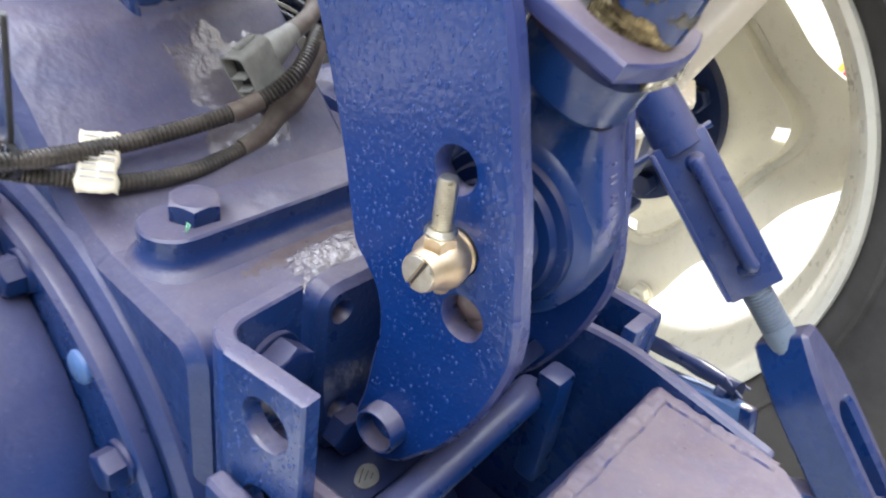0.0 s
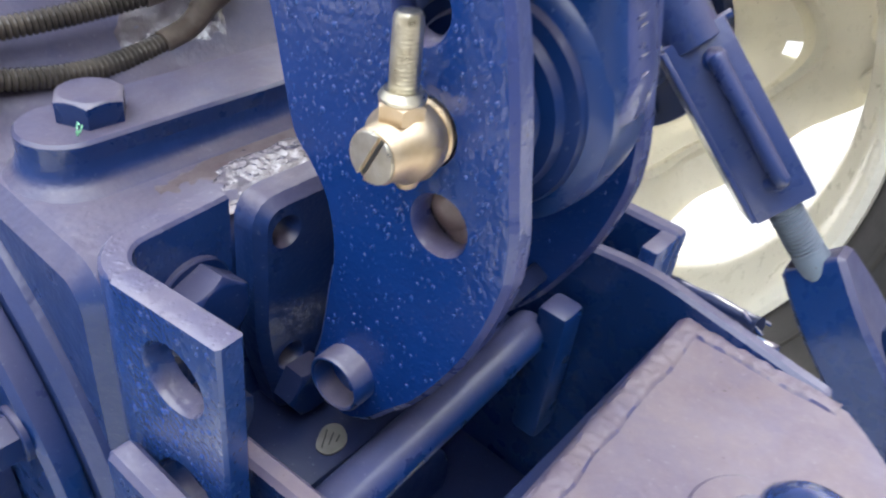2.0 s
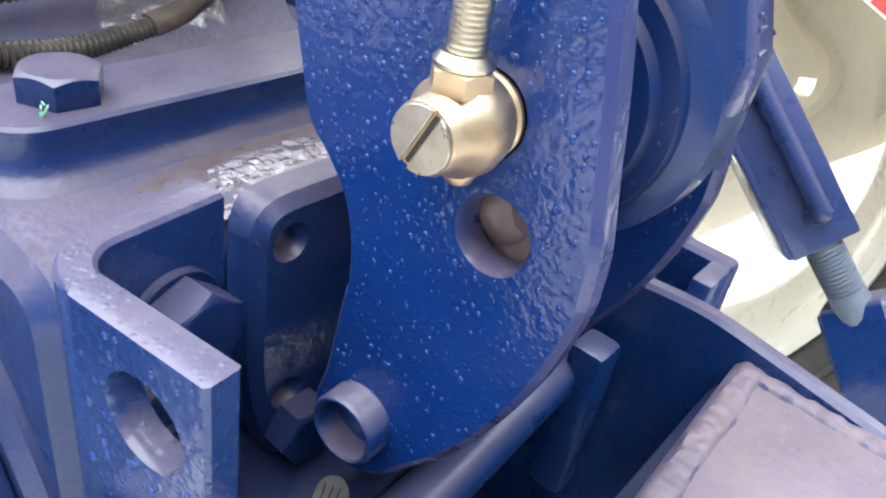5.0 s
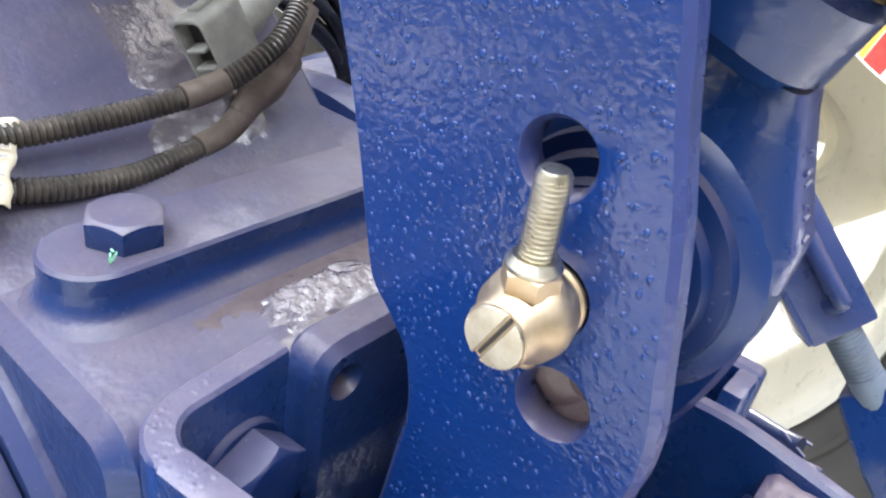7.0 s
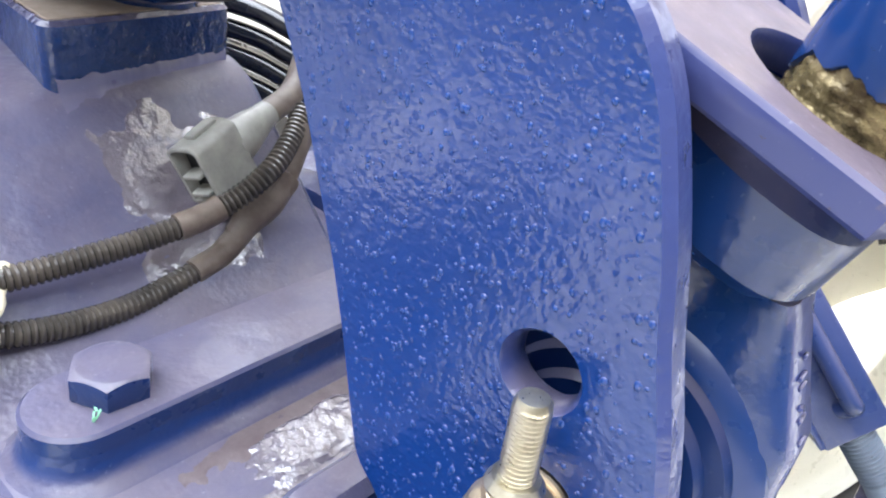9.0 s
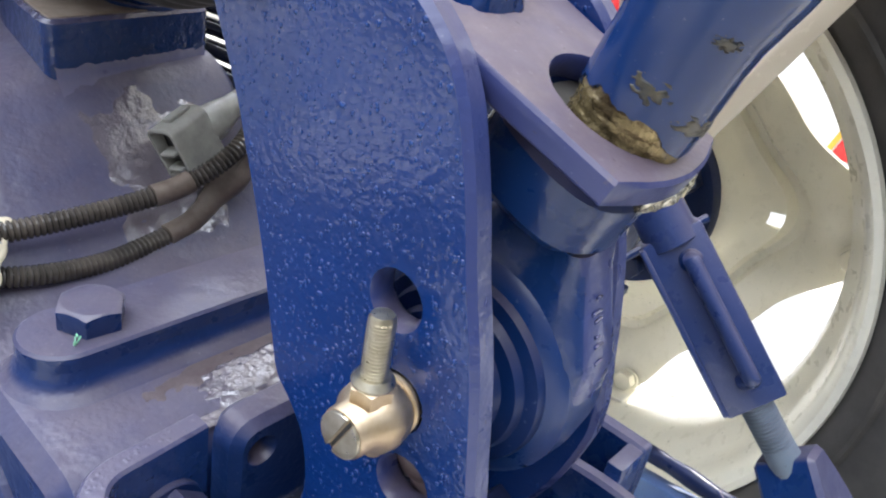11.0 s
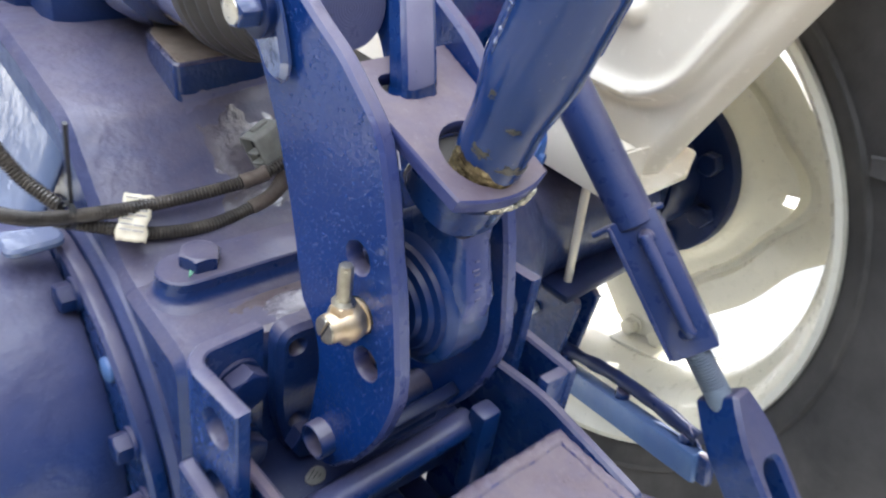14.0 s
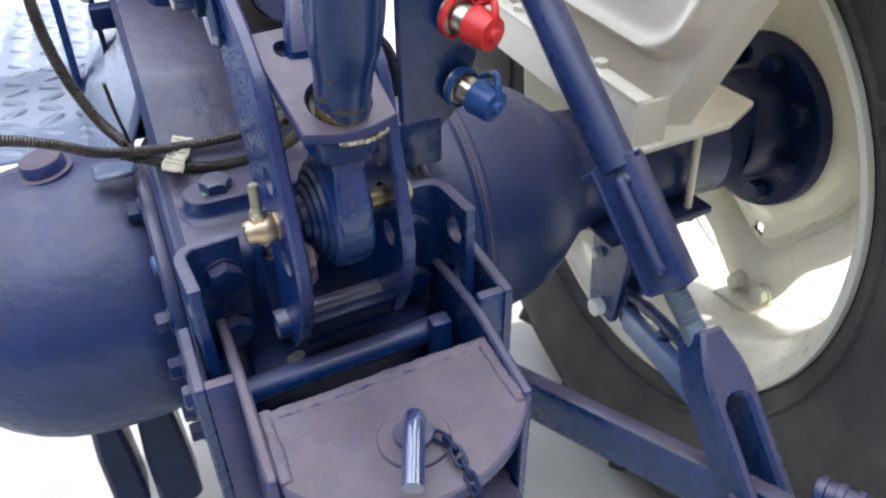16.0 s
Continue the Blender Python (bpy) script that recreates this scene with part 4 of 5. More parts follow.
def rocker():
    r = thing("rocker_bracket", "blue steel rocker of two curved plates with holes", "rocker bracket")
    r.matrix_basis = SLEW
    holes = [ring(0.0049, 0.8618, 0.0092), ring(-0.0103, 0.7979, 0.0098), ring(PINY, PINZ, 0.0100)]
    loop = smooth_loop(ROCK, 4)
    for a, b in ((-0.0505, -0.0395), (0.0335, 0.0445)):
        plate = part("side_plate", side_plate(loop, a, b, holes, 0.0022), M_RUN, r, "curved plate in thick drop-marked blue paint")
        plate.data.materials.append(M_LIP)
        for face in plate.data.polygons:
            if abs(face.normal.x) < 0.9:
                face.material_index = 1
    near = [(0.0049, 0.8618, 0.0112), (-0.0103, 0.7979, 0.012), (PINY, PINZ, 0.014)]
    for x, way, n in ((-0.0505, -1, 1900), (-0.0395, 1, 300), (0.0335, -1, 600)):
        tagged(part("bead_coat", bead_mesh(loop, near, x, way, n, 5 + way, thin=0.785), M_BEAD, r, "small glossy beads in the paint", angle=89), kind="stuff")
    # tongue: sloping cross plate with a slot and a round hole
    m = TONGUE
    edge = [(-0.0340 + 0.0655 * k / 11, 0.0008 - 0.0074 * (1 - ((k - 5.5) / 5.5) ** 2)) for k in range(12)]
    tongue = edge + [(0.0330, 0.062), (0.0330, 0.099), (-0.0395, 0.097), (-0.0395, 0.062)]
    slot = round_poly([(-0.0265, 0.0700), (0.0080, 0.0700), (0.0080, 0.0845), (-0.0265, 0.0845)], 0.0070, 6)
    hole = ring(-0.0012, 0.0232, 0.0218, 32)
    part("tongue", slab(tongue, m @ Matrix.Translation((0, 0, -0.009)), 0.009, [slot, hole], 0.0012), M_EDGE, r, "dusty sloping cross plate with slot and round hole")
    # both bars coloured dark for the shade between the plates
    part("cross_bar", block((0.0740, 0.009, 0.034), Matrix.Translation((-0.0032, -0.003, 0.721)) @ pose(0, 0, 0, 28, 0, 0), 0.0015), M_DARKSHADE, r)
    part("cross_bar", block((0.0740, 0.040, 0.009), Matrix.Translation((-0.0032, 0.022, 0.700)), 0.0015), M_DARKSHADE, r)
    # dusty grease squeezed between plate and eye, seen through the lower hole
    bm = bmesh.new()
    for cy, cz, cr, seed in ((-0.016, 0.803, 0.0125, 2.0), (-0.004, 0.796, 0.0115, 7.0), (-0.014, 0.788, 0.0110, 4.0)):
        made = bmesh.ops.create_icosphere(bm, subdivisions=3, radius=cr)["verts"]
        for v in made:
            v.co = Vector((v.co.x * 0.40 - 0.0345, v.co.y + cy, v.co.z + cz)) + v.normal * 0.0030 * noise.noise(v.co * 130 + Vector((seed, 0, 0)))
    part("grease_lump", bm, M_LUMP, r, "dusty brown lumps of grease behind the hole", angle=80)
    part("pivot_tube", pipe((-0.0600, 0.0212, 0.7125), (0.0560, 0.0212, 0.7125), 0.0125, 0.0020), M_BLUE, r, "hollow pivot tube")
    # bolted oblong keeper plates at the top
    for s in (-1, 1):
        out = 0.0507 if s < 0 else 0.0447
        a, b = sorted((s * out, s * (out + 0.0078)))
        keep = smooth_loop([(0.098, 0.990), (0.108, 0.980), (0.105, 0.966), (0.095, 0.950), (0.086, 0.938), (0.074, 0.935), (0.068, 0.945), (0.072, 0.962), (0.080, 0.980), (0.088, 0.990)], 5)
        # plate is dark blue; its silvery tone is reflected sky in the colour
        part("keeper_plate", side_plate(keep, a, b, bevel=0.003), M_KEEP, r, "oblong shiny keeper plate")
        part("keeper_ring", lathe([(0.006, 0.0), (0.0135, 0.0), (0.0142, 0.001), (0.0142, 0.0055), (0.0125, 0.0065), (0.006, 0.0065)], along((s * (out + 0.0078), 0.088, 0.970), (s, 0.088, 0.970))[0], 32), M_DARKSHADE, r)
        part("keeper_bolt", hexagon((s * (out + 0.0143), 0.086, 0.972), (s, 0, 0), 0.0165, 0.013, turn=10), M_GLOSS, r, "glossy blue bolt head")
        # added pale disc stands in for sky glare on the blue bolt
        part("bolt_end", lathe([(0, 0), (0.0072, 0), (0.0070, 0.0008), (0.0035, 0.0013), (0, 0.0010)], along((s * (out + 0.0272), 0.086, 0.972), (s, 0.086, 0.972))[0], 24), M_ZINC, r, "pale disc, glare on the bolt end put into its colour")
    return r


rocker()


# ---- sensing unit in front of the rocker ----
def sensing_unit():
    u = thing("sensing_unit", "spring housing with black ribbed rubber boot and plunger", "spring housing")
    d = Vector((0, 0.993, -0.115))
    o = Vector((0.004, 0.102, 0.961))
    m, _ = along(o, o + d)
    prof = [(0.0, 0.0)]
    for k in range(1, 13):
        prof += [(0.0018 * k - 0.0009, 0.00012), (0.0018 * k, 0.0)]
    prof += [(0.0235, 0.0), (0.0252, 0.002), (0.0255, 0.02), (0.0255, 0.09), (0.0, 0.09)]
    # sky reflected in the end face is part of this pale colour
    part("plunger", lathe(prof, m, 56), M_DUSTSHEEN, u, "blue plunger with turned round end face, sky sheen in its dusty colour", angle=4)
    boot = [(0.027, 0.020), (0.030, 0.023)]
    for k in range(7):
        h, r = 0.026 + 0.0125 * k, 0.0360 + 0.0029 * k
        boot += [(r - 0.001, h), (r + 0.003, h + 0.003), (r + 0.004, h + 0.0065), (r + 0.0025, h + 0.0105), (r + 0.0002, h + 0.0120)]
    boot += [(0.0575, 0.116), (0.0580, 0.126), (0.05, 0.129)]
    part("boot", lathe(boot, m, 64), M_BOOT, u, "dusty black ribbed rubber boot")
    part("cylinder", lathe([(0.052, 0.12), (0.0535, 0.125), (0.0535, 0.235), (0.051, 0.240), (0.060, 0.244), (0.066, 0.26), (0.066, 0.36), (0.0, 0.36)], m, 64), M_KEEP, u, "glossy blue cylinder")
    # curved catch that stands in the tongue's slot
    bm = bmesh.new()
    path = curve_pts([(-0.0080, 0.0245, 0.926), (-0.0080, 0.0255, 0.944), (-0.005, 0.033, 0.962), (0.001, 0.045, 0.980), (0.006, 0.056, 0.995)], 6)
    rows = []
    for i, p in enumerate(path):
        t = (path[min(i + 1, len(path) - 1)] - path[max(i - 1, 0)]).normalized()
        w = Vector((1, 0, 0))
        q = t.cross(w).normalized()
        rows.append([bm.verts.new(p + w * a * 0.0115 + q * b * 0.0068) for a, b in ((-1, -0.75), (-0.75, -1), (0.75, -1), (1, -0.75), (1, 0.75), (0.75, 1), (-0.75, 1), (-1, 0.75))])
    for a, b in zip(rows, rows[1:]):
        for j in range(8):
            bm.faces.new((a[j], a[(j + 1) % 8], b[(j + 1) % 8], b[j]))
    bm.faces.new(rows[0])
    bm.faces.new(rows[-1][::-1])
    catch = part("catch", bm, M_DUSTSHEEN, u, "curved upright catch, blue sides and worn brushed rear face")
    catch.data.materials.append(M_BLUE)
    for face in catch.data.polygons:
        if abs(face.normal.x) > 0.5:
            face.material_index = 1
    bm = bmesh.new()
    rows = []
    for z, k in ((0.922, 1.0), (0.930, 1.12), (0.936, 1.10), (0.942, 1.03), (0.946, 0.96)):
        rows.append([bm.verts.new((-0.0080 + 0.0128 * k * math.copysign(abs(math.cos(q)) ** 0.6, math.cos(q)) + 0.0012 * noise.noise((math.cos(q) * 3, math.sin(q) * 3, z * 200)), 0.0255 + 0.0082 * k * math.copysign(abs(math.sin(q)) ** 0.6, math.sin(q)) + 0.0012 * noise.noise((math.cos(q) * 3, math.sin(q) * 3, z * 200 + 40)), z + 0.003 * noise.noise((math.cos(q) * 1.6, math.sin(q) * 1.6, 3.0)))) for q in [2 * math.pi * j / 40 for j in range(40)]])
    for ra, rb in zip(rows, rows[1:]):
        for j in range(40):
            bm.faces.new((ra[j], ra[(j + 1) % 40], rb[(j + 1) % 40], rb[j]))
    part("paint_lump", bm, M_THICK, u, "lumpy thick paint round the foot of the catch", angle=80)
    return u


sensing_unit()


# ---- top link ----
def top_link():
    t = thing("top_link", "glossy blue top link folded upright, greasy at the neck", "top link")
    t.matrix_basis = SLEW
    o = Vector((-0.0012, -0.0271, 0.9162))
    d = Vector((0.0, -0.287, 0.958))
    m, _ = along(o, o + d)
    rows = []
    bm = bmesh.new()
    for k, (rad, z) in enumerate(((0.0176, 0.004), (0.0186, 0.0045), (0.0188, 0.010), (0.0188, 0.022), (0.0189, 0.034), (0.0195, 0.042), (0.0222, 0.056), (0.0235, 0.066), (0.0238, 0.08), (0.0238, 0.42))):
        row = []
        for j in range(96):
            q = 2 * math.pi * j / 96
            way = m.to_3x3() @ Vector((math.cos(q), math.sin(q), 0))
            torn = 0.0045 + 0.0075 * max(0.0, -way.x) ** 1.5 + 0.0030 * noise.noise((math.cos(q) * 2.4, math.sin(q) * 2.4, 1.7)) + 0.0012 * noise.noise((math.cos(q) * 9, math.sin(q) * 9, 4.0))
            row.append(bm.verts.new(m @ Vector((rad * math.cos(q), rad * math.sin(q), z + (torn if k < 3 else 0.0)))))
        rows.append(row)
    for ra, rb in zip(rows, rows[1:]):
        for j in range(96):
            bm.faces.new((ra[j], ra[(j + 1) % 96], rb[(j + 1) % 96], rb[j]))
    bm.faces.new(rows[-1])
    part("tube", bm, M_SHINY, t, "glossy blue tube with swaged neck and torn lower edge")
    # greasy thread between tube and cross plate, with lumps of grease
    bm = bmesh.new()
    rows = []
    for k in range(26):
        z = -0.0075 + 0.0011 * k
        row = []
        for j in range(72):
            q = 2 * math.pi * j / 72
            ridge = 0.00035 * math.sin(2 * math.pi * (z / 0.0033) + q)
            lump = 0.0006 * noise.noise((math.cos(q) * 4, math.sin(q) * 4, z * 260)) + 0.0004 * noise.noise((math.cos(q) * 11, math.sin(q) * 11, z * 500))
            rad = 0.0176 + ridge + lump
            row.append(bm.verts.new(m @ Vector((rad * math.cos(q), rad * math.sin(q), z))))
        rows.append(row)
    for ra, rb in zip(rows, rows[1:]):
        for j in range(72):
            bm.faces.new((ra[j], ra[(j + 1) % 72], rb[(j + 1) % 72], rb[j]))
    part("neck", bm, M_GREASE, t, "threaded neck smeared with brown grease", angle=60)
    # silvery grease under the front of the cross plate
    bm = bmesh.new()
    rows = []
    for k in range(40):
        u = k / 39
        x = -0.010 + 0.034 * u
        row = []
        for h in range(5):
            crumple = 0.0014 * noise.noise((u * 14, h * 0.9, 3.3)) + 0.0007 * noise.noise((u * 37, h * 2.0, 8.1))
            row.append(bm.verts.new(TONGUE @ Vector((x, -0.0040 + 0.012 * (u - 0.45) ** 2 - crumple, -0.0092 - 0.0011 * h))))
        rows.append(row)
    for ra, rb in zip(rows, rows[1:]):
        for h in range(4):
            bm.faces.new((ra[h], ra[h + 1], rb[h + 1], rb[h]))
    foil = part("drip", bm, M_DRIP, t, "crumpled silvery grease squeezed out at the front", angle=30)
    sol = foil.modifiers.new("thickness", "SOLIDIFY")
    sol.thickness, sol.offset = 0.003, -1.0
    # row of drops along a paint run, and smudges of grease
    way = Vector((-0.92, 0.376, 0.1126)).normalized()
    part("drop_row", sweep([o + d * (0.070 + 0.0007 * k) + way * (0.0234 - 0.0006 * max(0.0, (8 - k) / 8)) for k in range(90)], lambda i: 0.0009 + 0.0020 * abs(noise.noise((i * 0.55, 3.0, 1.0))) + 0.0004 * noise.noise((i * 1.3, 7.0, 1.0)), 8), M_GLOSS, t, "row of glossy drops", angle=80)
    side = Vector((1, 0, 0))
    back = d.cross(side)
    for q0, z0, wide, tall, seed in ((196, 0.024, 0.007, 0.004, 1.0), (226, 0.043, 0.0045, 0.0022, 2.0), (250, 0.019, 0.009, 0.0035, 3.0), (285, 0.017, 0.008, 0.003, 4.0), (182, 0.056, 0.003, 0.005, 6.0)):
        bm = bmesh.new()
        rows = []
        for i in range(25):
            z = z0 + tall * (i / 12 - 1)
            rad = 0.0189 + max(0.0, min(1.0, (z - 0.034) / 0.034)) * 0.0047
            row = []
            for j in range(25):
                u, v = j / 12 - 1, i / 12 - 1
                q = radians(q0) + u * wide / rad
                mask = 1.0 - math.hypot(u, v) + 0.75 * noise.noise((u * 2.6, v * 2.6, seed * 7)) + 0.35 * noise.noise((u * 7, v * 7, seed * 3))
                lift = -0.0006 + 0.0009 * max(0.0, min(1.0, mask * 3 - 0.5))
                row.append(bm.verts.new(o + d * z + (side * math.cos(q) + back * math.sin(q)) * (rad + lift)))
            rows.append(row)
        for ra, rb in zip(rows, rows[1:]):
            for j in range(24):
                bm.faces.new((ra[j], ra[j + 1], rb[j + 1], rb[j]))
        part("grease_smudge", bm, M_SMEAR, t, "dark smudge of grease", angle=80)
    seam = m @ pose(0, 0, 0, 0, 0, 215)
    part("seam", sweep([seam @ Vector((0, 0.0236, 0.085 + 0.0032 * k)) for k in range(100)], 0.0013, 8), M_SHINY, t)
    lug = part("handle_lug", block((0.008, 0.018, 0.05), m @ pose(0, 0, 0, 0, 0, 130) @ Matrix.Translation((0.030, 0, 0.135)), 0.003), M_SHINY, t)
    nut = round_poly([(-0.0225, 0.002), (0.000, -0.0045), (0.024, 0.003), (0.0285, 0.026), (0.018, 0.050), (-0.020, 0.050), (-0.0270, 0.026)], 0.011)
    part("lock_nut", slab(nut, TONGUE @ Matrix.Translation((0, 0, -0.0405)), 0.028, bevel=0.005), M_BLUE, t, "large blue lock nut")
    part("grease_seal", slab(inset(nut, 0.0060), TONGUE @ Matrix.Translation((0, 0, -0.0126)), 0.0030, bevel=0.0008), M_BOOT, t, "thin brown greasy washer")
    c = Vector((-0.004, PINY, PINZ))
    neck, h = along(c, o - d * 0.034)
    bm = bmesh.new()
    rows = []
    for z, a, b in ((0.018, 0.0405, 0.0150), (0.030, 0.0375, 0.0152), (0.042, 0.0285, 0.0138), (0.056, 0.0190, 0.0128), (h + 0.003, 0.0155, 0.0155)):
        q = axes(c + (o - d * 0.034 - c).normalized() * z, (0, 1, 0.3), (1, 0, 0))
        rows.append([bm.verts.new(q @ Vector((a * math.copysign(abs(math.cos(k)) ** 0.45, math.cos(k)), b * math.copysign(abs(math.sin(k)) ** 0.45, math.sin(k)), 0))) for k in [2 * math.pi * j / 28 for j in range(28)]])
    for a, b in zip(rows, rows[1:]):
        for j in range(28):
            bm.faces.new((a[j], a[(j + 1) % 28], b[(j + 1) % 28], b[j]))
    bm.faces.new(rows[0])
    bm.faces.new(rows[-1][::-1])
    forging = part("neck_forging", bm, M_BLUE, t, "forged neck with a worn pale rim")
    rim = forging.data
    rim.materials.append(M_LIP)
    for face in rim.polygons:
        if face.normal.y < -0.8:
            face.material_index = 1
    for k in range(6):
        z = 0.0320 + 0.0034 * k + 0.0009 * (k % 2)
        wide = 0.0375 - 0.0090 * (z - 0.030) / 0.012 if z < 0.042 else 0.0285 - 0.0080 * (z - 0.042) / 0.014
        q = axes(c + (o - d * 0.034 - c).normalized() * z, (0, 1, 0.3), (1, 0, 0))
        part("raised_bar", block((0.0010, (0.0042, 0.0055, 0.0034)[k % 3], 0.0014), q @ Matrix.Translation((-wide, -0.003 + 0.0008 * (k % 2), 0)) @ pose(0, 0, 0, 12 * (k % 3) - 10, 0, 0), 0.0004), M_LIP, forging)
    mx, _ = along(c - Vector((0.0155, 0, 0)), c)
    w = 0.031
    eye = [(0.0115, 0.004), (0.017, 0.002), (0.0195, 0.0045), (0.0215, 0.0018), (0.026, 0.0022), (0.0285, -0.0005), (0.033, 0.0), (0.0395, 0.001), (0.0425, 0.004), (0.0435, w * 0.5), (0.0425, w - 0.004), (0.0395, w - 0.001), (0.0285, w), (0.026, w - 0.003), (0.0195, w - 0.004), (0.0115, w - 0.004), (0.0115, 0.004)]
    part("eye", lathe(eye, mx, 56), M_TUBE, t, "round forged eye with stepped rings")
    part("stepped_boss", lathe([(0.012, -0.0150), (0.0165, -0.0150), (0.0175, -0.0105), (0.0225, -0.0100), (0.0240, -0.0070), (0.0290, -0.0064), (0.0305, -0.0032), (0.0350, -0.0026), (0.0365, 0.002)], mx, 56), M_BOLT, t, "stepped rings beside the eye")
    part("ball", lathe([(0.0105, -0.010), (0.0125, -0.009), (0.016, 0.0), (0.0185, w * 0.5), (0.016, w), (0.0125, w + 0.009), (0.0105, w + 0.010)], mx, 40), M_DULL, t, "dull brassy ball")
    return t


top_link()


# ---- swivel on the rocker's pin ----
def swivel():
    s = thing("cable_swivel", "yellow zinc-plated swivel with slotted screw and threaded stud", "swivel")
    s.matrix_basis = SLEW
    y, z = PINY, PINZ
    m, _ = along((-0.0507, y, z), (-1, y, z))
    part("barrel", lathe([(0, 0), (0.0106, 0), (0.0106, 0.0010), (0.0098, 0.0016), (0.0112, 0.004), (0.0123, 0.0090), (0.0115, 0.0140), (0.0088, 0.0172), (0.0084, 0.0223), (0.0079, 0.0230), (0, 0.0230)], m, 48), M_BRASS, s, "turned yellow barrel")
    x = -0.0507 - 0.0230
    q = pose(x, y, z, 0, 0, 0) @ Matrix.Rotation(radians(26), 4, "X")
    for k in (-1, 1):
        half = [(0.0078 * math.cos(t), k * max(0.0006, 0.0078 * math.sin(t))) for t in [radians(8 + 164 * j / 16) for j in range(17)]]
        part("screw_face", slab(half, q @ Matrix(((0, 0, -1, 0), (0, 1, 0, 0), (1, 0, 0, 0), (0, 0, 0, 1))), 0.0012, bevel=0.0002), M_ZINC, s, "pale slotted screw face")
    part("slot", block((0.0005, 0.0011, 0.0140), q @ Matrix.Translation((-0.0002, 0, 0)), 0), M_BLACK, s)
    up = Vector((0.02, 0.03, 1)).normalized()
    base = Vector((-0.0630, y, z + 0.0085))
    part("neck_nut", hexagon(base, up, 0.0125, 0.0055, turn=15), M_BRASS, s)
    part("neck_ring", lathe([(0, 0), (0.0066, 0), (0.0068, 0.001), (0.0055, 0.003), (0, 0.003)], along(base + up * 0.0055, base + up)[0], 32), M_ZINC, s)
    part("stud", thread(base + up * 0.006, base + up * 0.0275, 0.0043, 0.00125, 24, 0.08), M_ZINC, s, "fine threaded stud")
    part("stud_tip", lathe([(0, 0), (0.0041, 0), (0.0041, 0.001), (0.0034, 0.0022), (0, 0.0024)], along(base + up * 0.0272, base + up)[0], 24), M_ZINC, s)
    part("grease_nipple", lathe([(0, 0), (0.0038, 0), (0.0040, 0.002), (0.0030, 0.0038), (0, 0.0044)], along((-0.0605, y - 0.002, z - 0.0095), (-0.0605, y - 0.004, z - 0.03))[0], 20), M_BRASS, s)
    part("pin", rod((-0.0510, y, z), (0.050, y, z), 0.0080), M_DULL, s)
    part("end_nut", hexagon((0.0447, y, z), (1, 0, 0), 0.018, 0.008, washer=0.0125), M_BRASS, s)
    return s


swivel()


